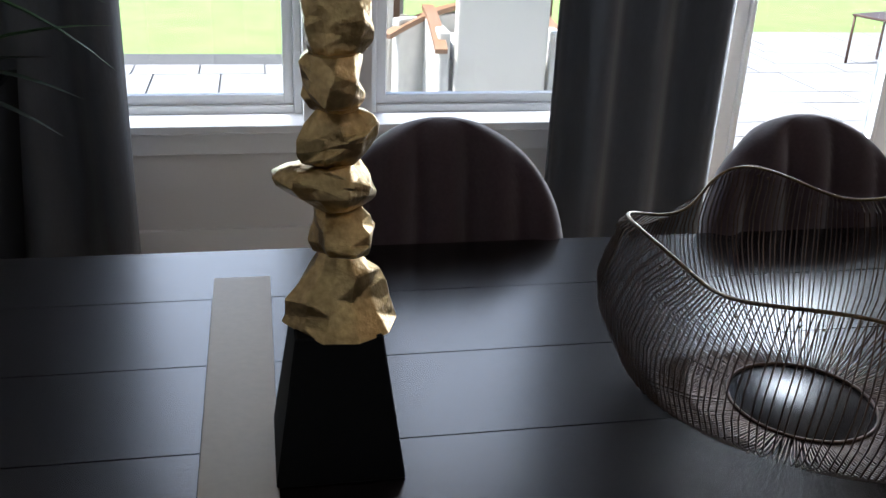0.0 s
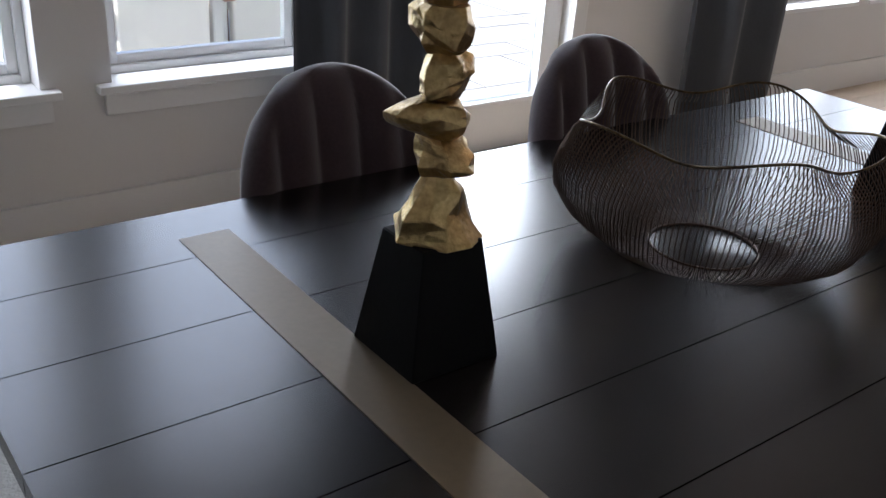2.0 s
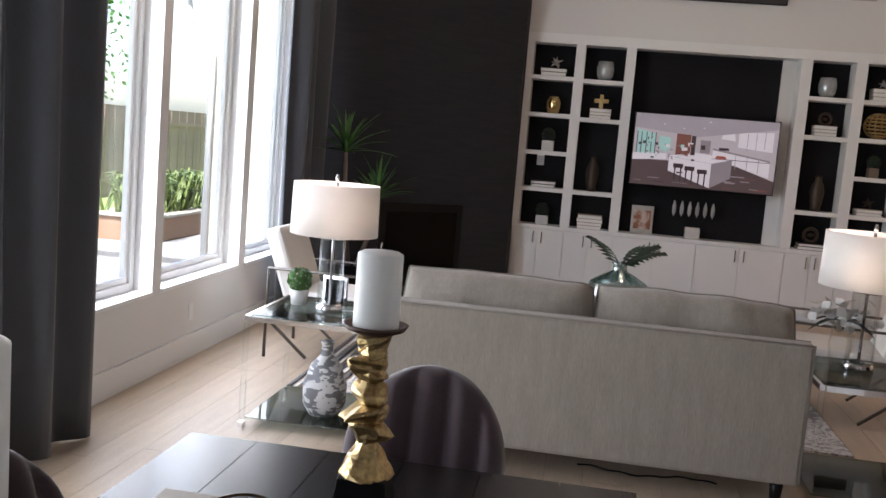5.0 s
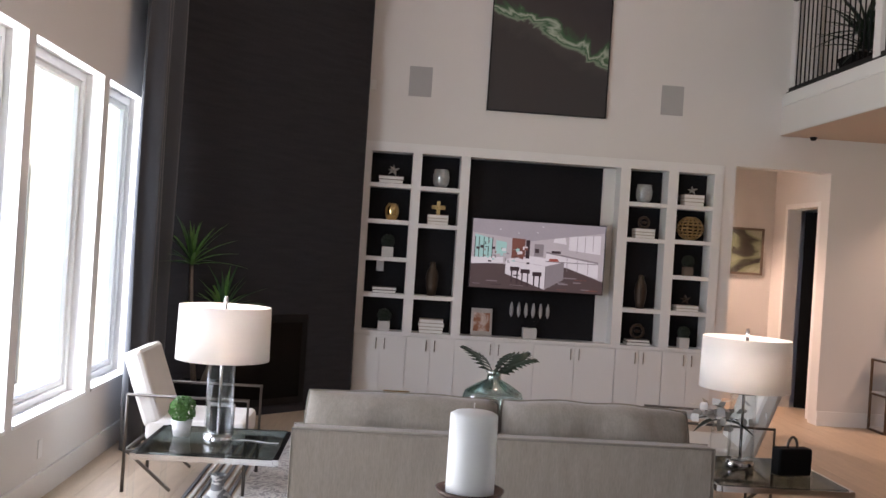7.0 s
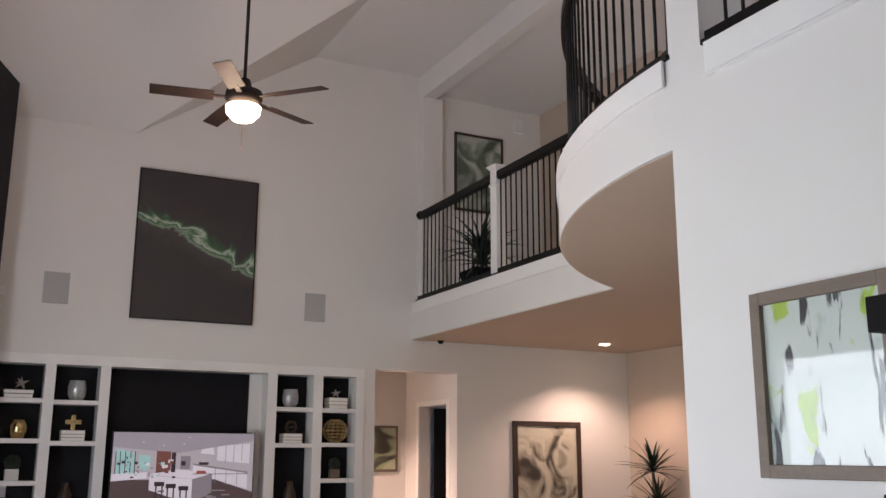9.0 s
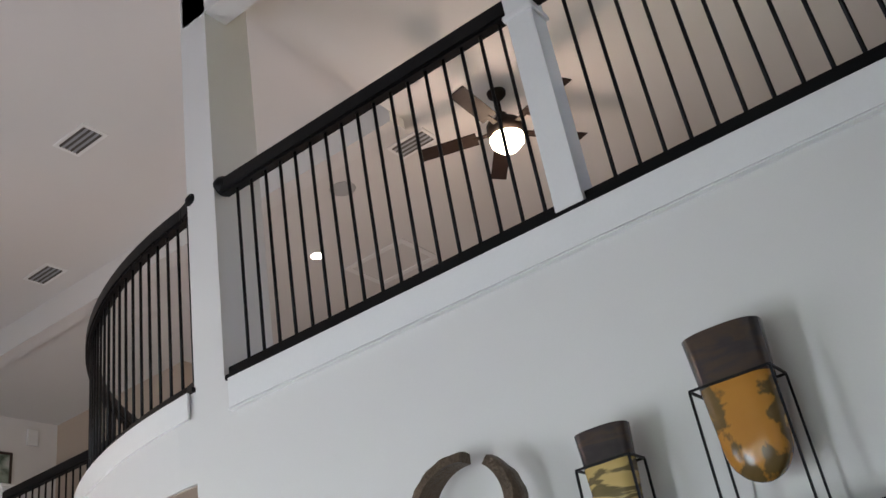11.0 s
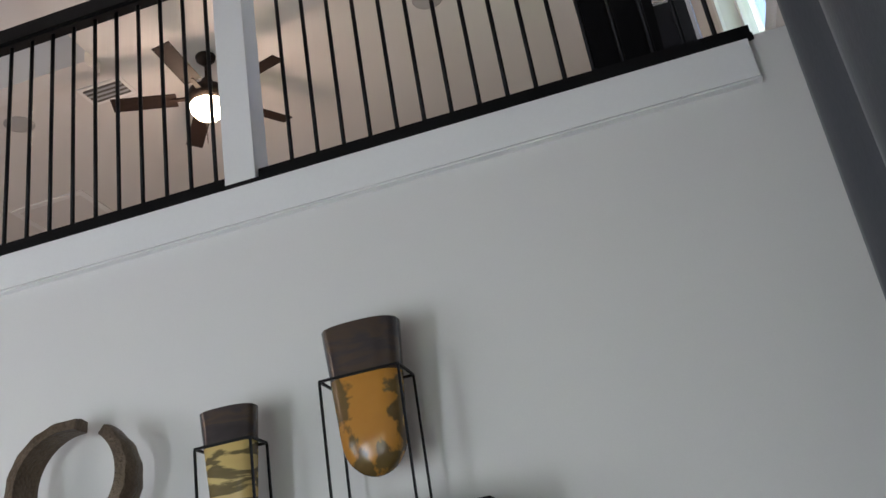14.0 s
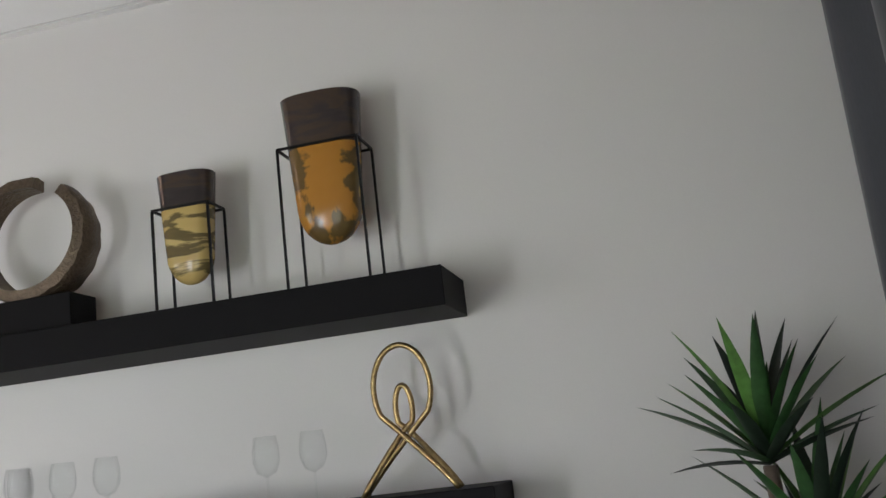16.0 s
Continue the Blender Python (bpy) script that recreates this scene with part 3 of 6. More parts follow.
def dining_chair(at, rz):
    """Local: the sitter looks along +y; the back stands at -y."""
    c = thing("dining_chair", "mauve velvet dining chair with a rounded channel-tufted back", "chair", at, rz, "chairs round the table")
    bm = B()
    n, m = 40, 22
    faces = []
    for side in (0, 1):
        grid = []
        for j in range(m + 1):
            v = math.sin(math.pi / 2 * j / m)
            z = 0.42 + 0.52 * v
            half = 0.228 if v < 0.5 else 0.228 * math.sqrt(max(0.0, 1 - ((v - 0.5) / 0.5) ** 2.2))
            row = []
            for i in range(n + 1):
                u = -1 + 2 * i / n
                x = u * half
                flute = (0.030 if side else 0.020) * abs(math.cos(math.pi * (x / 0.235) * 2.5))
                curve = 0.05 * (x / 0.235) ** 2
                soft = (max(0.0, 1 - abs(u) ** 7) * max(0.0, 1 - v ** 9)) ** 0.5
                thick, flute = 0.036 * soft, flute * soft
                y = -0.23 - 0.09 * v + curve + ((thick + flute) if side else -(thick + flute))
                row.append(bm.verts.new((x, y, z)))
            grid.append(row)
        for a, b in zip(grid, grid[1:]):
            for i in range(n):
                f = bm.faces.new((a[i], a[i + 1], b[i + 1], b[i]))
                f.smooth = True
    bmesh.ops.remove_doubles(bm, verts=bm.verts[:], dist=0.0015)
    part("backrest", bm, VELVET, c, "rounded channel-tufted velvet back")
    part("seat", box(B(), -0.235, 0.235, -0.21, 0.24, 0.38, 0.48, 0.035), VELVET, c)
    for x in (-0.2, 0.2):
        for y in (-0.19, 0.2):
            part("leg", tube(B(), [(x, y, 0.385), (x * 1.08, y * 1.1, 0.0)], [0.019, 0.012], 10), BLACK, c)
    return c


base = dining_chair((0.280, 1.385, 0.02), 180)
for x, y, rz in ((1.003, 1.375, 180), (1.735, 0.985, 90), (0.985, 0.545, 0)):
    copy_thing(base, pose(x, y, 0.02, 0, 0, rz))
tagged(part("area_rug", box(B(), -1.3, 2.35, -0.3, 2.26, 0.0, 0.02, 0.006), SHAG), "cream shag rug under the dining table", "rug")

# ---- sofa ----
# Sofa piping, toned below the linen to paint in the seams' shadow line.
WELT = mat("shaded_linen_welt", (0.25, 0.225, 0.19), 0.9, vary=0.2, scale=20, fine=200, bump=0.1)


def pillow(w, h, t, seed, puff=1.0):
    """A soft cushion in the y-z plane, w wide, h high, t thick, with creases; its seam lies in the plane."""
    bm, n, m = B(), 36, 24
    keep = {}
    for side in (-1, 1):
        for j in range(m + 1):
            for i in range(n + 1):
                rim = i in (0, n) or j in (0, m)
                if rim and side == 1:
                    continue
                u, v = 2 * i / n - 1, 2 * j / m - 1
                full = ((1 - abs(u) ** 5) * (1 - abs(v) ** 4)) ** 0.5 * puff
                sag = noise.noise(Vector((u * 2.2 + seed, v * 1.6, side)))
                fold = abs(noise.noise(Vector((u * 4 + 2 * v + seed, v * 2.5 - u, side * 3))))
                x = side * t / 2 * full * (1 + 0.24 * sag) - side * 0.034 * full * max(0.0, 0.32 - fold)
                keep[(side, i, j)] = bm.verts.new((x, w / 2 * u * (1 - 0.03 * v * v), h / 2 * v * (1 - 0.05 * u * u) + 0.016 * noise.noise(Vector((u * 3.2, seed, v)))))
    for side in (-1, 1):
        at = lambda i, j: keep.get((side, i, j)) or keep[(-1, i, j)]
        for j in range(m):
            for i in range(n):
                bm.faces.new((at(i, j), at(i + 1, j), at(i + 1, j + 1), at(i, j + 1))).smooth = True
    ring = [keep[(-1, i, 0)].co for i in range(n)] + [keep[(-1, n, j)].co for j in range(m)] + [keep[(-1, i, m)].co for i in range(n, 0, -1)] + [keep[(-1, 0, j)].co for j in range(m, 0, -1)]
    return bm, [p.copy() for p in ring]


sofa = thing("sofa", "light grey linen sofa seen from its back", "sofa", (3.91, 0.535, 0))
sb = box(B(), 0, 0.12, -1.01, 1.01, 0.13, 0.80, 0.022)
sofa_back = part("back", sb, LINEN, sofa)
part("piping", tube(B(), [(0.004, -1.004, 0.14), (0.004, -1.004, 0.795), (0.004, 1.004, 0.795), (0.004, 1.004, 0.14)], 0.0055, 8), WELT, sofa_back)
part("piping", tube(B(), [(0.116, -1.004, 0.62), (0.116, -1.004, 0.795), (0.116, 1.004, 0.795), (0.116, 1.004, 0.62)], 0.0055, 8), WELT, sofa_back)
part("seat_base", box(B(), 0.12, 0.93, -0.98, 0.98, 0.15, 0.36, 0.03), LINEN, sofa)
for y in (-0.98, 0.86):
    part("arm", box(B(), 0.12, 0.93, y, y + 0.12, 0.36, 0.62, 0.03), LINEN, sofa)
for y in (-0.86, 0.0):
    part("seat_cushion", box(B(), 0.22, 0.93, y + 0.005, y + 0.855, 0.36, 0.50, 0.045), LINEN, sofa)
for y, sd in ((-0.485, 1.3), (0.485, 7.9)):
    bm, ring = pillow(0.97, 0.49, 0.26, sd)
    tilt = Matrix.Translation((0.275, y, 0.695)) @ Matrix.Rotation(0.2, 4, "Y")
    bmesh.ops.transform(bm, matrix=tilt, verts=bm.verts)
    cu = part("back_cushion", bm, LINEN, sofa)
    part("piping", tube(B(), [tilt @ p for p in ring], 0.006, 8, True), WELT, cu)
for x in (0.06, 0.86):
    for y in (-0.92, 0.92):
        part("foot", tube(B(), [(x, y, 0.16), (x, y, 0.0)], [0.035, 0.022], 12), BLACK, sofa)

# ---- media wall built-ins ----
bi = thing("built_in_shelves", "white built-in media shelving with dark backs", "shelving", (E, 0, 0))
D = 0.25
part("back_panel", box(B(), D - 0.02, D, BI[0], BI[1], 0.02, BI[3] - 0.02), NICHE, bi, "charcoal back panel")
cols = [(0.92, 1.36), (0.40, 0.82), (-1.34, 0.30), (-1.87, -1.45), (-2.38, -1.98)]
fr = B()
for y0, y1 in ((1.36, 1.43), (0.82, 0.92), (0.30, 0.40), (-1.45, -1.34), (-1.98, -1.87), (-2.48, -2.38)):
    box(fr, -0.02, D - 0.02, y0, y1, 0.76, 2.68, 0.002)
box(fr, -0.022, D - 0.02, BI[0], BI[1], 2.68, 2.78, 0.002)
part("frame", fr, TRIM, bi)
part("counter", box(B(), -0.03, D - 0.02, BI[0], BI[1], 0.725, 0.76, 0.003), TRIM, bi)
for col, zs in ((0, (2.32, 1.93, 1.53, 1.14)), (1, (2.31, 1.91, 1.14)), (3, (2.30, 1.91, 1.14)), (4, (2.30, 1.92, 1.53, 1.14))):
    for z in zs:
        part("shelf", box(B(), -0.012, D - 0.02, cols[col][0], cols[col][1], z - 0.022, z + 0.022, 0.002), TRIM, bi)
part("carcass", box(B(), 0.0, D - 0.02, BI[0], BI[1], 0.08, 0.725), TRIM, bi)
part("toe_kick", box(B(), 0.05, D - 0.02, BI[0], BI[1], 0.0, 0.08), TRIM, bi)
cabs = [1.42, 0.87, 0.35, -0.51, -1.40, -1.92, -2.47]
for a, b in zip(cabs, cabs[1:]):
    m = (a + b) / 2
    for y0, y1, hy in ((m + 0.002, a - 0.004, m + 0.045), (b + 0.004, m - 0.002, m - 0.045)):
        d = part("door", box(B(), -0.022, -0.001, y0, y1, 0.09, 0.715, 0.002), TRIM, bi)
        hb = B()
        bar(hb, (-0.047, hy, 0.57), (-0.047, hy, 0.69), 0.01)
        for z in (0.58, 0.68):
            bar(hb, (-0.047, hy, z), (-0.020, hy, z), 0.008)
        part("handle", hb, CHROME, d, "brushed steel bar handle")
tv = thing("television", "flat television showing a photo of a white kitchen", "television", (E - 0.10, -0.477, 1.66))
part("housing", box(B(), 0.0, 0.05, -0.725, 0.725, -0.375, 0.375, 0.004), BLACK, tv)
part("wall_mount", box(B(), 0.05, 0.329, -0.15, 0.15, -0.12, 0.12), STEEL, tv)
SCR = {k: glow("screen_" + k, [0.55 * v for v in c], 0.32) for k, c in {"wall": (0.40, 0.36, 0.37), "ceiling": (0.30, 0.27, 0.29), "floor": (0.075, 0.05, 0.05), "white": (0.60, 0.56, 0.58), "mid": (0.22, 0.19, 0.20),
                                                "wood": (0.16, 0.06, 0.045), "dark": (0.035, 0.02, 0.024), "window": (0.30, 0.50, 0.46), "red": (0.30, 0.07, 0.05)}.items()}
part("screen", box(B(), -0.002, 0.0, -0.715, 0.715, -0.365, 0.365), SCR["wall"], tv)
# the photo on the screen: across from the viewer's left (0) to right (1), up from the bottom (0) to the top (1)
for name, kind, quad in (("ceiling", "ceiling", ((0, 0.80), (0.45, 0.72), (1, 0.9), (1, 1), (0, 1))), ("floor", "floor", ((0, 0), (1, 0), (1, 0.18), (0.72, 0.36), (0, 0.36))), ("far_window", "window", ((0.02, 0.42), (0.15, 0.46), (0.15, 0.72), (0.02, 0.78))),
                         ("window_bay", "window", ((0.18, 0.5), (0.26, 0.52), (0.26, 0.68), (0.18, 0.7))), ("door_panel", "wood", ((0.30, 0.44), (0.40, 0.44), (0.40, 0.74), (0.30, 0.75))), ("lounge", "white", ((0.0, 0.34), (0.24, 0.38), (0.24, 0.46), (0.0, 0.44))),
                         ("fridge", "mid", ((0.47, 0.5), (0.54, 0.5), (0.54, 0.68), (0.47, 0.68))), ("range_hood", "white", ((0.61, 0.72), (0.71, 0.70), (0.69, 0.92), (0.64, 0.92))), ("upper_cabinet", "white", ((0.73, 0.62), (0.97, 0.58), (0.97, 0.86), (0.73, 0.82))),
                         ("back_run", "white", ((0.56, 0.44), (0.96, 0.22), (0.96, 0.44), (0.56, 0.56))), ("worktop", "mid", ((0.56, 0.555), (0.96, 0.44), (0.96, 0.465), (0.56, 0.58))), ("island_front", "white", ((0.26, 0.22), (0.26, 0.42), (0.56, 0.36), (0.56, 0.02))),
                         ("island_end", "mid", ((0.561, 0.02), (0.70, 0.18), (0.70, 0.44), (0.561, 0.36))), ("island_top", "white", ((0.25, 0.43), (0.56, 0.365), (0.71, 0.445), (0.45, 0.50))), ("fruit", "red", ((0.58, 0.44), (0.66, 0.44), (0.65, 0.48), (0.59, 0.48)))):
    q = B()
    lo = [q.verts.new((-0.0022 - 0.0004 * (len(tv.children) % 9), 0.715 - 1.43 * u, -0.365 + 0.73 * v)) for u, v in quad]
    q.faces.new(lo)
    part(name, q, SCR[kind], tv)
rnd = random.Random(8)
bits = [("cabinet_line", "mid", u, 0.58 + 0.02 * k, 0.004, 0.24) for k, u in enumerate((0.79, 0.85, 0.91))] + [("cabinet_line", "mid", u, 0.27 + 0.02 * k, 0.004, 0.22) for k, u in enumerate((0.88, 0.80, 0.72))]
bits += [("mullion", "dark", u, 0.44, 0.006, 0.3) for u in (0.02, 0.05, 0.085, 0.12, 0.15)] + [("ceiling_spot", "white", u, v, 0.012, 0.012) for u, v in ((0.2, 0.86), (0.34, 0.82), (0.48, 0.84), (0.52, 0.93))]
bits += [("appliance", "dark", 0.475, 0.55, 0.03, 0.06), ("appliance", "dark", 0.60, 0.56, 0.07, 0.035), ("doorway", "dark", 0.405, 0.46, 0.03, 0.27), ("shadow_gap", "dark", 0.56, 0.43, 0.4, 0.008)]
bits += [("room_detail", rnd.choice(("dark", "mid", "white", "window", "wood")), rnd.uniform(0.02, 0.42), rnd.uniform(0.36, 0.66), rnd.uniform(0.008, 0.03), rnd.uniform(0.012, 0.05)) for _ in range(46)]
bits += [("floor_sheen", rnd.choice(("mid", "wood", "dark")), rnd.uniform(0.0, 0.9), rnd.uniform(0.02, 0.2), rnd.uniform(0.04, 0.1), rnd.uniform(0.006, 0.02)) for _ in range(14)]
for j, (name, kind, u, v, w, h) in enumerate(bits):
    q = B()
    q.faces.new([q.verts.new((-0.0062 - 0.00003 * j, 0.715 - 1.43 * min(u + x, 0.995), -0.365 + 0.73 * (v + z))) for x, z in ((0, 0), (w, 0), (w, h), (0, h))])
    part(name, q, SCR[kind], tv)
for u in (0.33, 0.41, 0.5):
    q = B()
    for a, b, c, d in ((-0.035, 0.035, 0.27, 0.33), (-0.026, -0.016, 0.10, 0.27), (0.016, 0.026, 0.08, 0.27)):
        q.faces.new([q.verts.new((-0.0092, 0.715 - 1.43 * (u + x), -0.365 + 0.73 * (v - (u - 0.33) * 0.35))) for x, v in ((a, c), (b, c), (b, d), (a, d))])
    part("stool", q, SCR["dark"], tv)


def art(name, colours, scale, stretch=(1, 1, 1), distort=1.5, rough=0.55):
    """Flat abstract art: one warped noise through a set of colour stops."""
    m = mat(name, (0.5, 0.5, 0.5), rough, bump=0)
    n, l = m.node_tree.nodes, m.node_tree.links
    tc, mp, no, cr = n.new("ShaderNodeTexCoord"), n.new("ShaderNodeMapping"), n.new("ShaderNodeTexNoise"), n.new("ShaderNodeValToRGB")
    mp.inputs["Scale"].default_value = stretch
    no.inputs["Scale"].default_value, no.inputs["Detail"].default_value, no.inputs["Distortion"].default_value = scale, 6, distort
    l.new(tc.outputs["Object"], mp.inputs[0]), l.new(mp.outputs[0], no.inputs[0]), l.new(no.outputs[0], cr.inputs[0])
    e = cr.color_ramp.elements
    while len(e) < len(colours):
        e.new(0.5)
    for k, (pos, c) in enumerate(colours):
        e[k].position, e[k].color = pos, (*c, 1)
    l.new(cr.outputs[0], n["Principled BSDF"].inputs["Base Color"])
    return m


# canvas: a pale green vein runs down across a dark ground
PIC = mat("dark_canvas", (0.040, 0.036, 0.036), 0.6, vary=0.45, scale=2.2, fine=30, bump=0.1)
n, l = PIC.node_tree.nodes, PIC.node_tree.links
tc, sep, nz, nz2, mt, cr = n.new("ShaderNodeTexCoord"), n.new("ShaderNodeSeparateXYZ"), n.new("ShaderNodeTexNoise"), n.new("ShaderNodeTexNoise"), n.new("ShaderNodeMath"), n.new("ShaderNodeValToRGB")
nz.inputs["Scale"].default_value, nz.inputs["Detail"].default_value, nz.inputs["Distortion"].default_value = 2.6, 7, 0.8
l.new(tc.outputs["Object"], sep.inputs[0]), l.new(tc.outputs["Object"], nz.inputs[0])
sl, ad, ml = n.new("ShaderNodeMath"), n.new("ShaderNodeMath"), n.new("ShaderNodeMath")
sl.operation, sl.inputs[1].default_value = "MULTIPLY", -0.42
l.new(sep.outputs[1], sl.inputs[0])
ad.operation = "ADD"
l.new(sl.outputs[0], ad.inputs[0]), l.new(sep.outputs[2], ad.inputs[1])
ml.operation, ml.inputs[1].default_value, ml.inputs[2].default_value = "MULTIPLY_ADD", 0.62, 0.0
l.new(nz.outputs[0], ml.inputs[0])
mt.operation = "ADD"
l.new(ad.outputs[0], mt.inputs[0]), l.new(ml.outputs[0], mt.inputs[1])
sc = n.new("ShaderNodeMapRange")
sc.inputs[1].default_value, sc.inputs[2].default_value = 0.9, 1.6
l.new(mt.outputs[0], sc.inputs[0]), l.new(sc.outputs[0], cr.inputs[0])
stops = ((0.0, (0.035, 0.032, 0.033)), (0.31, (0.055, 0.05, 0.048)), (0.37, (0.22, 0.31, 0.22)), (0.42, (0.03, 0.11, 0.045)), (0.47, (0.42, 0.50, 0.40)), (0.53, (0.04, 0.12, 0.05)), (0.60, (0.042, 0.036, 0.038)), (1.0, (0.035, 0.03, 0.033)))
while len(cr.color_ramp.elements) < len(stops):
    cr.color_ramp.elements.new(0.5)
for k, (pos, c) in enumerate(stops):
    cr.color_ramp.elements[k].position, cr.color_ramp.elements[k].color = pos, (*c, 1)
l.new(cr.outputs[0], n["Principled BSDF"].inputs["Base Color"])
pt = thing("painting", "large dark canvas with a pale green vein", "painting", (E - 0.002, -0.48, 3.195))
part("canvas", box(B(), -0.040, 0.0, -0.637, 0.637, 0.008, 1.612, 0.003), PIC, pt)
for a, b, c_, d in ((-0.647, -0.638, 0, 1.62), (0.638, 0.647, 0, 1.62), (-0.638, 0.638, 0, 0.007), (-0.638, 0.638, 1.613, 1.62)):
    part("frame_strip", box(B(), -0.047, 0.0, a, b, c_, d), BLACK, pt)
for y, z in ((0.77, 3.29), (-1.98, 3.29)):
    sp = thing("wall_speaker", "flush grey rectangular wall speaker", "speaker", (E, y, z))
    part("grille", box(B(), -0.008, 0.0, 0.0, 0.245, 0, 0.32, 0.002), GREYS, sp)
fb = thing("fireplace", "black glass-fronted firebox set in the chimney breast", "fireplace", (9.25, 1.43, 0), math.degrees(math.atan2(1.74, -1.7)))
part("surround", box(B(), 0.62, 1.58, 0.0, 0.012, 0.08, 0.95, 0.003), BLACK, fb)
part("glass_front", box(B(), 0.69, 1.51, 0.0, 0.017, 0.15, 0.87, 0.002), mat("firebox_glass", (0.003, 0.003, 0.003), 0.2, bump=0, spec=0.12), fb)


def table_lamp(at):
    t = thing("table_lamp", "table lamp with a white drum shade and clear acrylic column", "lamp", at)
    part("base", lathe(B(), [(0, 0), (0.075, 0), (0.075, 0.02), (0.07, 0.045), (0, 0.045)], 32), CHROME, t, "chrome round base")
    part("column", lathe(B(), [(0.07, 0.045), (0.07, 0.40), (0.064, 0.40), (0.064, 0.045)], 32), ACRYL, t)
    part("stem", tube(B(), [(0, 0, 0.045), (0, 0, 0.75)], 0.008, 12), CHROME, t)
    part("cap", lathe(B(), [(0, 0.40), (0.072, 0.40), (0.072, 0.41), (0, 0.41)], 32), CHROME, t)
    part("shade", lathe(B(), [(0.238, 0.425), (0.233, 0.70), (0.230, 0.70), (0.235, 0.425)], 48), SHADE, t, "white linen drum shade")
    part("bulb", lathe(B(), [(0, 0.46), (0.02, 0.47), (0.03, 0.50), (0.02, 0.53), (0, 0.54)], 16, at=(0, 0.06, 0)), BULB, t)
    part("finial", lathe(B(), [(0, 0.70), (0.006, 0.70), (0.012, 0.72), (0.01, 0.738), (0, 0.742)], 16), CHROME, t)
    return t


def side_table(at, w, d, h):
    t = thing("side_table", "glass-topped side table with chrome frame and acrylic legs", "table", at)
    f = B()
    for y in (-w / 2, w / 2):
        bar(f, (-d / 2, y, h - 0.02), (d / 2, y, h - 0.02), 0.028)
    for x in (-d / 2, d / 2):
        bar(f, (x, -w / 2 + 0.014, h - 0.02), (x, w / 2 - 0.014, h - 0.02), 0.028)
    part("top_frame", f, CHROME, t)
    part("top", box(B(), -d / 2 + 0.012, d / 2 - 0.012, -w / 2 + 0.012, w / 2 - 0.012, h - 0.006, h, 0.001), TINT, t, "smoked glass top")
    part("lower_shelf", box(B(), -d / 2 + 0.012, d / 2 - 0.012, -w / 2 + 0.012, w / 2 - 0.012, 0.045, 0.053, 0.001), TINT, t)
    for x in (-d / 2, d / 2):
        for y in (-w / 2, w / 2):
            part("leg", box(B(), x - 0.014, x + 0.014, y - 0.014, y + 0.014, 0.03, h - 0.035, 0.002), ACRYL, t)
            part("leg_cap", box(B(), x - 0.016, x + 0.016, y - 0.016, y + 0.016, 0.0, 0.03, 0.002), CHROME, t)
    return t


side_table((4.45, 1.965, 0), 0.68, 0.70, 0.605)
side_table((4.42, -0.90, 0), 0.68, 0.70, 0.597)
table_lamp((4.42, 1.96, 0.605))
table_lamp((4.476, -0.816, 0.597))
lamp("lamp_bulb", "POINT", (4.42, 1.96, 1.175), 7, (1.0, 0.80, 0.66), 0.04)
lamp("lamp_bulb", "POINT", (4.476, -0.816, 1.15), 7, (1.0, 0.80, 0.66), 0.04)


# ---- railings ----
def railing(name, label, path, z0, z1, gap, posts=()):
    r = thing(name, label, "railing", (0, 0, 0))
    pts = [Vector((x, y, 0)) for x, y in path]
    part("bottom_rail", curve_band(B(), path, (-0.035, 0.035), z0, z0 + 0.048), BLACK, r)
    part("shoe", curve_band(B(), path, (-0.062, 0.062), z0 - 0.024, z0), BLACK, r)
    h = B()
    curve_band(h, path, (-0.037, 0.037), z1 - 0.095, z1)
    bmesh.ops.bevel(h, geom=[e for e in h.edges if e.calc_length() > 0.07], offset=0.012, segments=2, affect="EDGES")
    part("handrail", h, BLACK, r, "black handrail")
    total = sum((b - a).length for a, b in zip(pts, pts[1:]))
    k, run, i = int(total / gap), 0.0, 0
    me = None
    for j in range(1, k):
        s = total * j / k
        while i < len(pts) - 2 and run + (pts[i + 1] - pts[i]).length < s:
            run += (pts[i + 1] - pts[i]).length
            i += 1
        d = (pts[i + 1] - pts[i])
        p = pts[i] + d.normalized() * (s - run)
        if any(abs(p.x - a) < 0.085 for a in posts):
            continue
        if me is None:
            me = mesh_of("baluster", tube(B(), [(0, 0, z0 + 0.04), (0, 0, z1 - 0.06)], 0.0085, 8), BLACK)
        b = new("baluster", me)
        b.parent, b.location = r, p
    for e in (pts[0], pts[-1]):
        part("rosette", lathe(B(), [(0, -0.055), (0.035, -0.045), (0.055, -0.015), (0.055, 0.015), (0.035, 0.045), (0, 0.055)], 20, at=(e.x, e.y, z1 - 0.033)), BLACK, r)
    return r


def newel(x, y, z0, z1):
    n = tagged(thing("newel_post", "white square newel post with a moulded cap", "post", (x, y, z0)))
    h = z1 - z0
    part("shaft", box(B(), -0.062, 0.062, -0.062, 0.062, 0, h - 0.02, 0.003), TRIM, n)
    part("collar", box(B(), -0.076, 0.076, -0.076, 0.076, h - 0.235, h - 0.205, 0.008), TRIM, n)
    c = B()
    box(c, -0.078, 0.078, -0.078, 0.078, h - 0.045, h - 0.025, 0.006)
    box(c, -0.094, 0.094, -0.094, 0.094, h - 0.025, h - 0.008, 0.004)
    box(c, -0.07, 0.07, -0.07, 0.07, h - 0.008, h, 0.003)
    part("cap", c, TRIM, n)
    return n


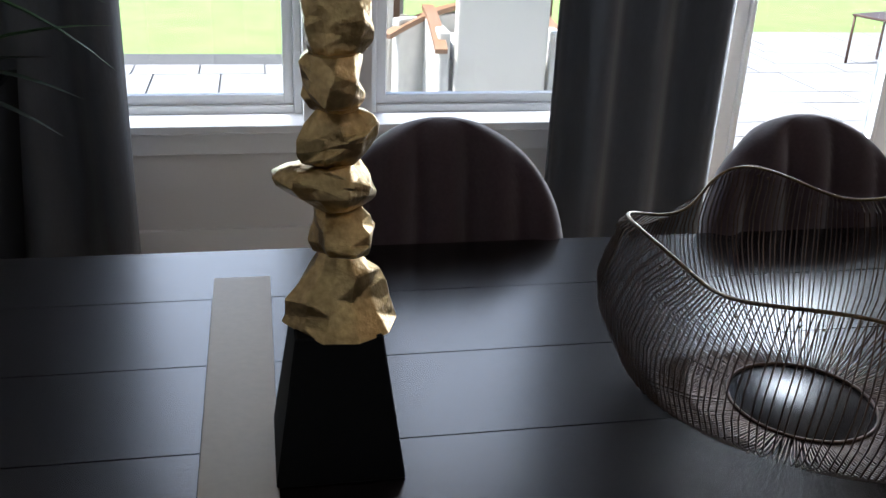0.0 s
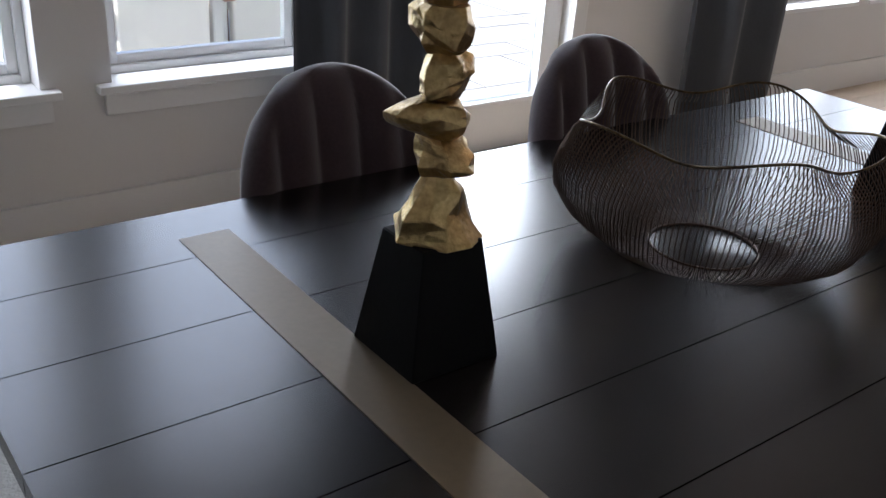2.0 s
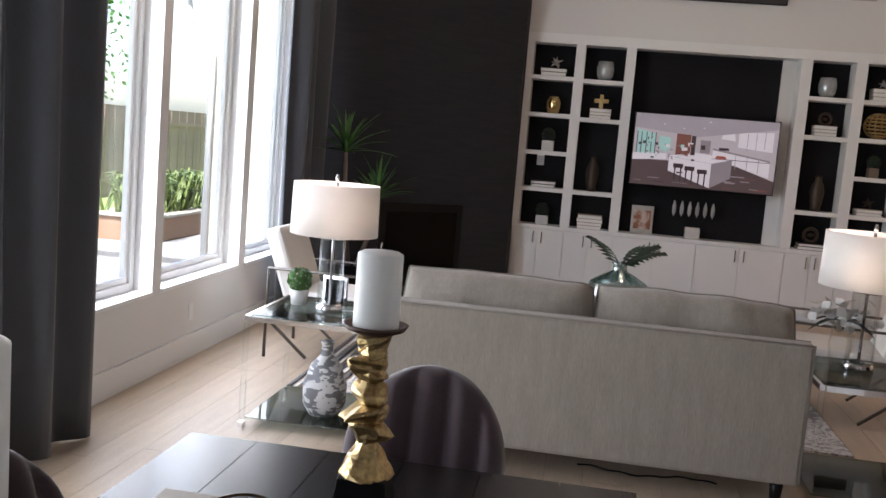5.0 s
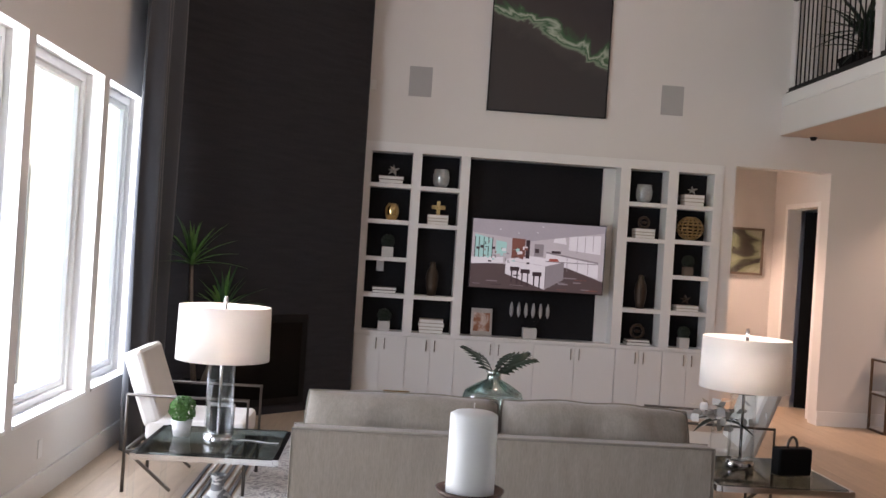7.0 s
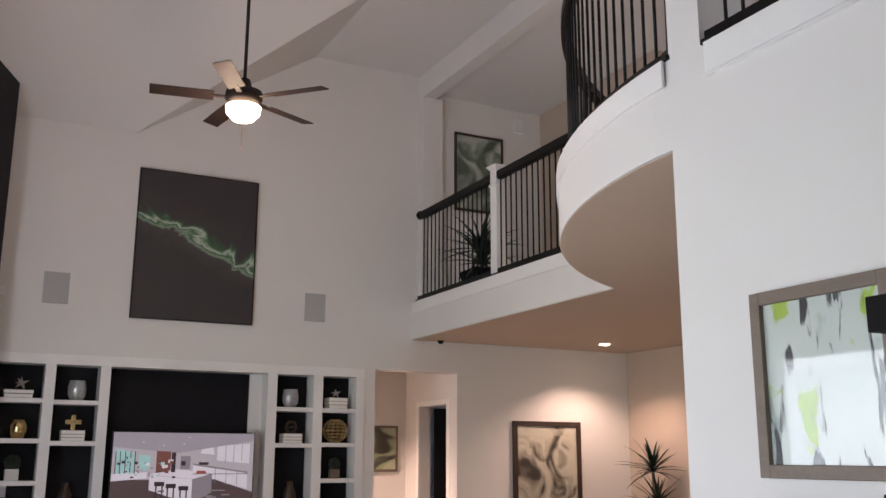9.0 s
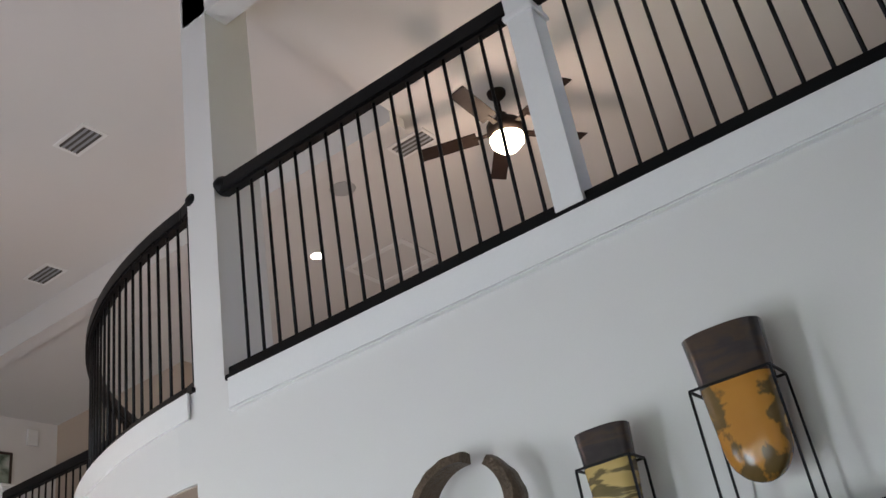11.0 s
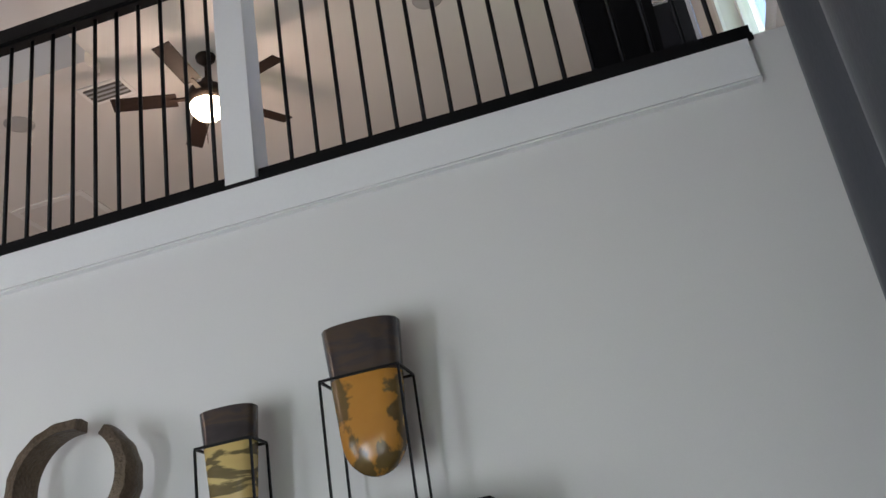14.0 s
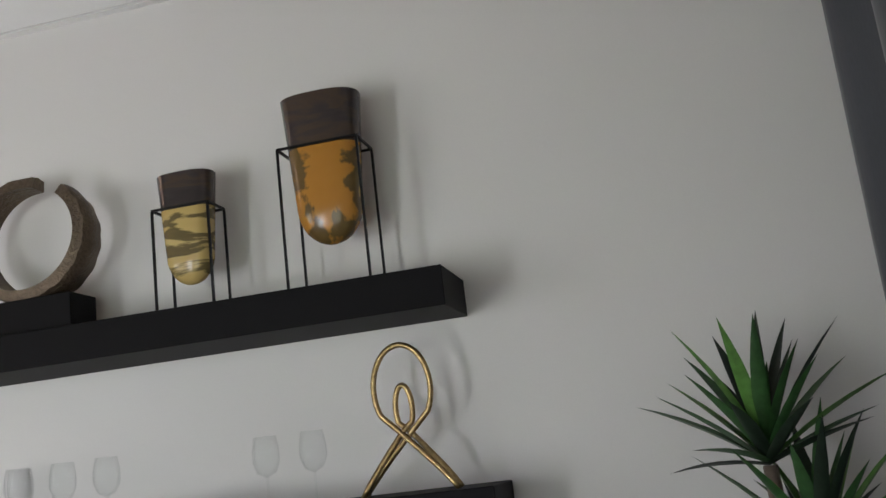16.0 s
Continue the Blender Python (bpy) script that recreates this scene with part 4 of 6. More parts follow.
BGAP = 0.1033
railing("loft_railing", "black iron loft railing with thin balusters", [(2.415, S - 0.05), (-1.31, S - 0.05)], 3.604, 4.715, BGAP, (0.53,))
newel(0.53, S - 0.05, 3.6, 4.79)
railing("balcony_railing", "black iron railing following the curved balcony", [(2.62, S - 0.04)] + [(CX + (CR - 0.08) * math.cos(radians(a)), CY + (CR - 0.08) * math.sin(radians(a))) for a in np.linspace(85.2, 27.1, 26)] + [(E - 0.05, -3.16)], 3.624, 4.715, BGAP, (7.66,))
newel(7.66, -3.16, 3.6, 4.79)


# ---- ceiling fans ----
def ceiling_fan(at, drop, spin):
    f = thing("ceiling_fan", "dark five-blade ceiling fan with a lit glass bowl", "fan", at)
    part("canopy", lathe(B(), [(0, 0), (0.075, 0), (0.07, -0.03), (0.03, -0.07), (0, -0.07)], 24), BLADE, f)
    part("downrod", tube(B(), [(0, 0, -0.06), (0, 0, -drop + 0.1)], 0.013, 12), BLADE, f)
    part("motor", lathe(B(), [(0, -drop + 0.12), (0.04, -drop + 0.12), (0.06, -drop + 0.05), (0.135, -drop + 0.02), (0.14, -drop - 0.04), (0.09, -drop - 0.09), (0, -drop - 0.09)], 28), BLADE, f)
    part("glass_bowl", lathe(B(), [(0.13, -drop - 0.10), (0.125, -drop - 0.15), (0.08, -drop - 0.20), (0.015, -drop - 0.22), (0, -drop - 0.22)], 28), BULB, f)
    part("pull_chain", tube(B(), [(0.02, 0, -drop - 0.2), (0.02, 0, -drop - 0.42)], 0.003, 6), BLADE, f)
    for k in range(5):
        a = radians(spin + 72 * k)
        bm = B()
        box(bm, 0.22, 0.68, -0.065, 0.065, -drop - 0.035, -drop - 0.028, 0.003)
        bmesh.ops.rotate(bm, verts=bm.verts, cent=(0, 0, -drop - 0.03), matrix=Matrix.Rotation(0.2, 3, "X"))
        box(bm, 0.1, 0.26, -0.02, 0.02, -drop - 0.036, -drop - 0.026, 0.002)
        bmesh.ops.rotate(bm, verts=bm.verts, cent=(0, 0, 0), matrix=Matrix.Rotation(a, 3, "Z"))
        part("blade", bm, BLADE, f)
    return f


ceiling_fan((6.09, -0.03, TOP), 2.05, 8)
ceiling_fan((1.92, -3.62, 6.30), 0.33, 20)
lamp("fan_light", "POINT", (6.09, -0.03, TOP - 2.52), 8, WARM, 0.1)
lamp("fan_light", "POINT", (1.92, -3.62, 5.45), 5, WARM, 0.1)


def downlight(x, y, z, power):
    d = thing("downlight", "lit recessed ceiling downlight", "light", (x, y, z))
    part("ring", lathe(B(), [(0.06, 0.0), (0.085, 0.0), (0.085, -0.008), (0.06, -0.012)], 28), TRIM, d)
    part("lens", lathe(B(), [(0, -0.022), (0.045, -0.018), (0.064, -0.010), (0.064, -0.002), (0, -0.002)], 28), DOWN, d)
    lamp("downlight_glow", "SPOT", (x, y, z - 0.06), power * 2.2, WARM, 0.05)


downlight(8.85, -5.35, 3.16, 14)
downlight(4.55, -4.38, 6.30, 14)
# Added fitting, out of view, to brighten the hall.
downlight(10.6, -2.3, 3.0, 34)
# Added fitting, hidden behind the dining wall, to light the space under the balcony.
downlight(6.5, -5.2, 3.16, 12)



# ---- plants ----
def blade(length, width, droop, fold=0.25, seg=6):
    bm = B()
    rows = []
    for k in range(seg + 1):
        v = k / seg
        w = width * (0.55 + 1.3 * v * (1 - v)) * (1 - v ** 4) + 0.0006
        x, z = length * v, -droop * v * v * length
        rows.append([bm.verts.new((x, y * w / 2, z + abs(y) * fold * w)) for y in (-1, 0, 1)])
    for a, b in zip(rows, rows[1:]):
        for i in (0, 1):
            bm.faces.new((a[i], a[i + 1], b[i + 1], b[i])).smooth = True
    return bm


def tuft(parent, at, count, length, width, mats, seed, low=-10, high=85, droop=0.25):
    """A head of sword leaves that spring from one point."""
    rnd = random.Random(seed)
    meshes = [mesh_of("leaf", blade(length * s, width, droop * d), m) for m in mats for s, d in ((1.0, 1.0), (0.8, 0.5), (0.62, 1.4))]
    for i in range(count):
        e = low + (high - low) * (i / count) ** 0.8 + rnd.uniform(-6, 6)
        ob = new("leaf", meshes[rnd.randrange(len(meshes))])
        ob.parent = parent
        ob.matrix_local = Matrix.Translation(at) @ pose(0, 0, 0.05 * length * i / count, 0, -e, i * 137.5 + rnd.uniform(-15, 15))


def pot_square(lo, hi, h):
    b = B()
    v = [b.verts.new((sx * s, sy * s, z)) for s, z in ((lo, 0), (hi, h), (hi - 0.015, h), (hi - 0.025, h - 0.04)) for sx, sy in ((-1, -1), (1, -1), (1, 1), (-1, 1))]
    b.faces.new(v[3::-1])
    for k in (0, 4, 8):
        for i in range(4):
            j = (i + 1) % 4
            b.faces.new((v[k + i], v[k + j], v[k + 4 + j], v[k + 4 + i]))
    b.faces.new(v[12:16])
    return b


def yucca(at, label, pot, heads, leaf_mats, length=0.42, width=0.03, count=34, trunk_h=0.5, seed=1, low=-10, droop=0.3):
    p = thing("potted_yucca", label, "plant", at)
    lo, hi, h = pot
    part("pot", pot_square(lo, hi, h), MATTE, p, "black tapered planter")
    for k, (x, y, z) in enumerate(heads):
        if z > h + 0.08:
            part("trunk", tube(B(), [(x * 0.2, y * 0.2, h - 0.05), (x * 0.8, y * 0.8, (h + z) / 2), (x, y, z)], [0.025, 0.02, 0.018], 8), TAUPE, p)
        tuft(p, (x, y, z), count, length, width, leaf_mats, seed + k, low=low, droop=droop)
    return p


yucca((-0.93, 2.72, 0), "spiky green plant in a tall black planter by the curtain", (0.15, 0.205, 0.77), ((0, 0, 0.80), (0.05, 0.03, 1.05)), (LEAF, LEAF3), 0.5, 0.035, 26, seed=3)
yucca((-1.03, -0.82, 0), "sword-leaved yucca in a black planter beside the shelves", (0.13, 0.18, 0.7), ((0.03, 0.0, 1.66), (-0.06, -0.03, 1.42)), (LEAF, LEAF2, LEAF3), 0.38, 0.046, 30, seed=11, low=12, droop=0.12)
yucca((-0.925, -1.48, LOFT), "spiky plant in a tall black planter behind the loft railing", (0.12, 0.15, 0.92), ((0, 0, 0.95),), (LEAF, LEAF3), 0.42, 0.03, 30, seed=21)
yucca((8.45, -3.42, LOFT), "dark spiky plant in a low pot behind the balcony railing", (0.16, 0.20, 0.22), ((0, 0, 0.28), (0.05, 0, 0.46)), (LEAF3,), 0.52, 0.05, 34, seed=31)
yucca((8.75, -5.95, 0), "tall dracaena in a black planter under the balcony", (0.13, 0.19, 0.62), ((0.02, 0.0, 1.62), (-0.12, 0.05, 1.2), (0.14, 0.0, 0.98)), (LEAF3,), 0.46, 0.042, 40, seed=41)
yucca((7.72, 2.70, 0), "tall palm plant beside the dark chimney breast", (0.12, 0.17, 0.4), ((-0.14, 0.08, 1.40), (0.16, -0.16, 0.98)), (LEAF, LEAF2), 0.46, 0.036, 30, seed=51, low=10)

# ---- dining wall: pictures, shelves, things on them ----


def ink_print(name):
    """White paper with upright black strokes and lime blotches."""
    m = art(name, [(0.0, (0.50, 0.55, 0.53)), (0.5, (0.58, 0.61, 0.58)), (1.0, (0.44, 0.50, 0.48))], 3.0, (1, 1, 1), 1.0, 0.35)
    n, l = m.node_tree.nodes, m.node_tree.links
    last = n["Principled BSDF"].inputs["Base Color"].links[0].from_socket
    tc = n.new("ShaderNodeTexCoord")
    for size, stretch, low, colour, shift in ((4.2, (1.5, 1, 1.0), 0.57, (0.36, 0.50, 0.05), 3.1), (5.0, (1, 1, 0.6), 0.60, (0.34, 0.40, 0.38), 9.2), (3.6, (4.2, 1, 0.75), 0.545, (0.02, 0.02, 0.028), 5.7)):
        mp, no, rg, mx = n.new("ShaderNodeMapping"), n.new("ShaderNodeTexNoise"), n.new("ShaderNodeMapRange"), n.new("ShaderNodeMix")
        mp.inputs["Scale"].default_value, mp.inputs["Location"].default_value = stretch, (shift, shift, shift)
        no.inputs["Scale"].default_value, no.inputs["Detail"].default_value, no.inputs["Distortion"].default_value = size, 7, 0.5
        rg.inputs[1].default_value, rg.inputs[2].default_value = low, low + 0.045
        mx.data_type = "RGBA"
        l.new(tc.outputs["Object"], mp.inputs[0]), l.new(mp.outputs[0], no.inputs[0]), l.new(no.outputs[0], rg.inputs[0]), l.new(rg.outputs[0], mx.inputs[0])
        l.new(last, mx.inputs[6])
        mx.inputs[7].default_value = (*colour, 1)
        last = mx.outputs[2]
    l.new(last, n["Principled BSDF"].inputs["Base Color"])
    return m


ART1 = ink_print("green_abstract_print")


def framed(name, label, at, w, h, fw, depth, artm, axis, frame_m=None, board=0.0):
    """A framed picture with its back on a wall: axis 'y' faces +y, 'x' faces -x. at is the middle of the bottom edge."""
    t = thing(name, label, "picture", at, 0 if axis == "y" else 90)
    f = B()
    for x0, x1, z0, z1 in ((-w / 2, -w / 2 + fw, 0, h), (w / 2 - fw, w / 2, 0, h), (-w / 2 + fw, w / 2 - fw, 0, fw), (-w / 2 + fw, w / 2 - fw, h - fw, h)):
        box(f, x0, x1, 0.001, depth, z0, z1, 0.003)
    part("frame", f, frame_m or TAUPE, t)
    i = w / 2 - fw
    if board:
        part("mat_board", box(B(), -i, i, 0.002, depth * 0.45, fw, h - fw), PAPER, t)
    part("print", box(B(), -i + board, i - board, 0.002, depth * 0.45 + 0.002, fw + board, h - fw - board), artm, t)
    gl = part("glazing", box(B(), -i, i, depth * 0.62, depth * 0.62 + 0.002, fw, h - fw), PANE, t)
    gl.visible_shadow = False
    return t


framed("framed_print", "abstract green and black print in a taupe frame", (1.878, S, 1.715), 0.64, 0.705, 0.05, 0.045, ART1, "y")
framed("framed_print", "abstract green and black print in a taupe frame, below another", (1.872, S, 0.935), 0.64, 0.705, 0.05, 0.045, ART1, "y")
sw = thing("light_switch", "white double light switch plate", "switch", (2.42, S, 1.38))
part("plate", box(B(), -0.06, 0.06, 0.0, 0.006, 0, 0.12, 0.002), TRIM, sw)
for x in (-0.028, 0.028):
    part("rocker", box(B(), x - 0.017, x + 0.017, 0.006, 0.010, 0.025, 0.095, 0.002), TRIM, sw)
for x0, z in ((-0.25, 2.170), (-0.32, 1.572)):
    sh = thing("floating_shelf", "thick black floating wall shelf", "shelf", (0.6, S, z))
    part("board", box(B(), x0 - 0.6, 0.862, 0.0, 0.295, 0, 0.112, 0.003), MATTE, sh)
SH1, SH2 = 2.170 + 0.112, 1.572 + 0.112

VASE_TOP = art("smoky_vase_glass", [(0.0, (0.018, 0.016, 0.018)), (0.46, (0.05, 0.042, 0.042)), (0.55, (0.075, 0.052, 0.038)), (0.62, (0.06, 0.045, 0.04)), (1.0, (0.035, 0.03, 0.034))], 7.0, (0.6, 1, 2.0), 0.5, 0.2)


def amber(name, colours, scale, stretch):
    m = art(name, colours, scale, stretch, 0.4, 0.22)
    return m


AMB1 = amber("amber_mottled_glass", [(0.0, (0.40, 0.16, 0.025)), (0.47, (0.46, 0.21, 0.035)), (0.50, (0.13, 0.085, 0.03)), (0.60, (0.16, 0.10, 0.035)), (0.63, (0.55, 0.30, 0.06)), (1.0, (0.58, 0.33, 0.08))], 6.0, (1, 1, 1))
AMB2 = amber("gold_banded_glass", [(0.0, (0.45, 0.30, 0.09)), (0.45, (0.55, 0.40, 0.15)), (0.49, (0.13, 0.10, 0.04)), (0.57, (0.16, 0.12, 0.05)), (0.60, (0.58, 0.44, 0.18)), (1.0, (0.60, 0.46, 0.2))], 7.0, (0.5, 1, 2.2))


def stand_vase(at, w, h, foot, top_part, m, label):
    """A flat-sided vase that hangs in a thin black wire stand; foot: how high its round bottom hangs."""
    t = thing("vase_in_stand", label, "vase", at)
    hw, d = w / 2, w * 0.30

    def body(q0, q1):
        bm = B()
        rows = []
        for k in range(15):
            q = q0 + (q1 - q0) * (k / 14) ** (1.7 if q0 < 0.1 else 1.0)
            z = foot + h * q
            if q < 0.26:
                s = math.sqrt(max(0.0, 1 - (1 - q / 0.26) ** 2)) * 0.80
            else:
                s = 0.80 + 0.20 * (q - 0.26) / 0.74
            rows.append([bm.verts.new((hw * 1.0 * s * math.copysign(abs(math.cos(a)) ** 0.75, math.cos(a)), d * s * math.copysign(abs(math.sin(a)) ** 0.8, math.sin(a)), z)) for a in np.linspace(0, 2 * math.pi, 33)[:-1]])
        for a, b in zip(rows, rows[1:]):
            for i in range(32):
                bm.faces.new((a[i], a[(i + 1) % 32], b[(i + 1) % 32], b[i])).smooth = True
        if q0 < 0.1:
            bm.faces.new(rows[0][::-1])
        return bm
    part("body", body(0.001, top_part), m, t, "mottled amber glass body")
    part("neck", body(top_part, 1.0), VASE_TOP, t, "smoky dark glass neck")
    st = B()
    z = foot + h * top_part
    c = [(-hw, -d), (hw, -d), (hw, d), (-hw, d)]
    for (x0, y0), (x1, y1) in zip(c, c[1:] + c[:1]):
        bar(st, (x0, y0, z), (x1, y1, z), 0.007)
    stand = part("stand", st, BLACK, t, "black wire stand")
    for x, y in c:
        part("stand_leg", bar(B(), (x, y, 0), (x, y, z - 0.0035), 0.007), BLACK, stand)
    return t


stand_vase((0.097, -0.99, SH1), 0.250, 0.462, 0.14, 0.645, AMB1, "amber and smoke glass vase in a black wire stand")
stand_vase((0.561, -0.99, SH1), 0.187, 0.35, 0.09, 0.68, AMB2, "gold banded glass vase in a black wire stand")

ring = thing("ring_sculpture", "open bronze bark-textured ring on a black block", "sculpture", (1.075, -1.0, SH1))
part("block", box(B(), -0.13, 0.135, -0.07, 0.07, 0, 0.122, 0.004), MATTE, ring)
bm = B()
BARK = mat("bronze_bark", (0.17, 0.125, 0.085), 0.5, metal=0.6, vary=0.45, scale=12, fine=80, bump=0.6, stretch=(1, 1, 1))
rows = []
for k in range(61):
    a = radians(127 + 330 * k / 60)
    w = 0.065 * (0.55 + 0.45 * math.sin(math.pi * k / 60) ** 0.6)
    cx, cz = 0.195 * math.cos(a) + 0.0, 0.182 * math.sin(a) + 0.325
    o, i_ = 1.12 + 0.012 * math.sin(k * 1.7), 0.94
    rows.append([bm.verts.new((cx * s + 0.048, y, (cz - 0.325) * s + 0.325)) for s, y in ((i_, -w), (o, -w * 0.9), (o + 0.03, 0), (o, w * 0.9), (i_, w))])
for a, b in zip(rows, rows[1:]):
    for i in range(5):
        bm.faces.new((a[i], a[(i + 1) % 5], b[(i + 1) % 5], b[i])).smooth = i in (1, 2)
bm.faces.new(rows[0][::-1]), bm.faces.new(rows[-1])
part("ring", bm, BARK, ring)

loop = thing("loop_sculpture", "gold looped ribbon sculpture on the lower shelf", "sculpture", (-0.066, -0.98, SH2))


def teardrop(wide, low, high, foot, y0, y1):
    """A ribbon that rises from one foot, loops over and comes down to the other, crossing itself."""
    mid = (low + high) / 2
    out = [(-foot + (foot + wide * 0.55) * q, y0 * (1 - q), (low + 0.03) * q ** 0.9) for q in np.linspace(0, 0.86, 9)]
    out += [(wide * math.sin(a), y0 * 0.1 + (y1 - y0) * 0.1 * a / 6, mid - (high - mid) * math.cos(a)) for a in np.linspace(radians(55), radians(305), 32)]
    return out + [(foot - (foot + wide * 0.55) * q, y1 * (1 - q), (low + 0.03) * q ** 0.9) for q in np.linspace(0.86, 0, 9)]


part("outer_loop", tube(B(), teardrop(0.083, 0.165, 0.412, 0.145, 0.05, -0.03), 0.0085, 8), GOLD, loop)
part("inner_loop", tube(B(), teardrop(0.025, 0.165, 0.297, 0.13, -0.05, 0.04), 0.0085, 8), GOLD, loop)


def wine_glass(at):
    g = thing("wine_glass", "clear stemmed wine glass", "glass", at, group="glasses on the shelf")
    part("bowl", lathe(B(), [(0.004, 0.088), (0.028, 0.10), (0.040, 0.13), (0.040, 0.165), (0.033, 0.205), (0.031, 0.205), (0.038, 0.165), (0.038, 0.13), (0.026, 0.102), (0.0, 0.09)], 24), GLASS, g)
    part("stem", lathe(B(), [(0.004, 0.004), (0.0035, 0.05), (0.004, 0.09), (0, 0.09)], 10), GLASS, g)
    part("foot", lathe(B(), [(0, 0), (0.034, 0), (0.034, 0.002), (0.004, 0.006), (0, 0.006)], 24), GLASS, g)
    return g


g0 = wine_glass((0.369, -1.0, SH2))
for x, y in ((0.223, -1.0), (0.889, -1.0), (1.039, -1.0), (1.197, -1.0), (1.24, -1.07)):
    copy_thing(g0, pose(x, y, SH2))
tray = thing("serving_tray", "shallow steel serving tray between the glasses", "tray", (0.56, -0.97, SH2))
part("dish", lathe(B(), [(0, 0.0), (0.10, 0.0), (0.135, 0.022), (0.132, 0.024), (0.10, 0.004), (0, 0.004)], 32, sy=0.6), CHROME, tray)


# ---- family room ----
def armchair(at, rz):
    """Local: the sitter looks along +y."""
    c = thing("armchair", "white upholstered armchair with a slim dark metal frame", "chair", at, rz, "armchairs by the coffee table")
    bm = box(B(), -0.29, 0.29, -0.06, 0.06, 0.0, 0.50, 0.03)
    bmesh.ops.rotate(bm, verts=bm.verts, cent=(0, 0, 0), matrix=Matrix.Rotation(0.34, 3, "X"))
    bmesh.ops.translate(bm, verts=bm.verts, vec=(0, -0.22, 0.42))
    part("back_cushion", bm, CREAM, c)
    part("seat_cushion", box(B(), -0.29, 0.29, -0.27, 0.36, 0.32, 0.47, 0.03), CREAM, c)
    for x in (-0.32, 0.32):
        f = B()
        tube(f, [(x, -0.38, 0), (x, -0.38, 0.62), (x, 0.38, 0.62), (x, 0.38, 0)], 0.012, 6)
        bar(f, (x, -0.38, 0.26), (x, 0.38, 0.26), 0.02)
        bar(f, (x, -0.36, 0.26), (x, -0.08, 0.02), 0.018)
        part("side_frame", f, STEEL, c)
    f = B()
    for y, z in ((-0.25, 0.31), (0.30, 0.31), (-0.38, 0.26), (0.38, 0.26)):
        bar(f, (-0.32, y, z), (0.32, y, z), 0.018)
    part("cross_bars", f, STEEL, c)
    return c


a1 = armchair((5.92, 2.35, 0.0), 180)
copy_thing(a1, pose(5.95, -1.15, 0.0, 0, 0, -8))
RUGM = art("grey_patterned_rug", [(0.0, (0.22, 0.21, 0.20)), (0.44, (0.28, 0.27, 0.26)), (0.48, (0.52, 0.50, 0.47)), (0.56, (0.58, 0.56, 0.52)), (0.6, (0.32, 0.31, 0.30)), (1.0, (0.4, 0.39, 0.37))], 9.0, (1, 1, 1), 2.0, 0.95)
fr2 = thing("living_rug", "grey and ivory patterned rug with a striped border", "rug", (0, 0, 0))
part("field", box(B(), 4.95, 7.55, -1.0, 2.0, 0.0, 0.010, 0.003), RUGM, fr2)
for k in range(8):
    part("stripe", box(B(), 4.95, 7.55, 2.0 + k * 0.045, 2.0 + k * 0.045 + 0.024, 0.0, 0.010, 0.002), DRAPE if k % 2 else SHAG, fr2)
ct = thing("coffee_table", "glass and chrome coffee table", "table", (6.0, 0.5, 0.01))
part("top", box(B(), -0.35, 0.35, -0.65, 0.65, 0.47, 0.482, 0.002), GLASS, ct)
f = B()
for x in (-0.33, 0.33):
    bar(f, (x, -0.63, 0.46), (x, 0.63, 0.46), 0.02)
    for y in (-0.62, 0.62):
        bar(f, (x, y, 0), (x, y, 0.45), 0.02)
part("frame", f, CHROME, ct)
CT = 0.492
gv = thing("glass_vase", "round clear glass vase with two monstera leaves", "vase", (5.85, 0.37, CT))
SILV = pane_mat("silvered_green_glass", (0.66, 0.78, 0.76), 0.3)
part("body", lathe(B(), [(0, 0.0), (0.10, 0.0), (0.19, 0.06), (0.225, 0.15), (0.19, 0.24), (0.10, 0.295), (0.05, 0.32), (0.045, 0.36), (0.06, 0.375), (0.052, 0.375), (0.04, 0.36), (0.045, 0.32), (0.10, 0.285), (0.18, 0.235)], 40), SILV, gv)


def fern_leaf(length, n=9):
    bm = B()
    tube(bm, [(length * q, 0, 0.22 * length * math.sin(math.pi * q * 0.75)) for q in np.linspace(0, 1, 8)], 0.003, 5)
    for k in range(1, n + 1):
        q = k / (n + 0.5)
        x, z = length * q, 0.22 * length * math.sin(math.pi * q * 0.75)
        w = 0.15 * math.sin(math.pi * (0.15 + 0.8 * q))
        for s in (-1, 1):
            bm.faces.new([bm.verts.new(p) for p in ((x - 0.012, 0, z), (x + 0.012, 0, z), (x + 0.05, s * w * 0.5, z + 0.004), (x + 0.06, s * w, z - 0.02), (x + 0.01, s * w * 0.55, z - 0.006))])
    return bm


for k, (rz, e) in enumerate(((112, -30), (-84, -14), (-60, -22))):
    lf = part("monstera_leaf", fern_leaf(0.27), LEAF3, gv)
    lf.matrix_local = pose(0, 0, 0.35, 0, e, rz)
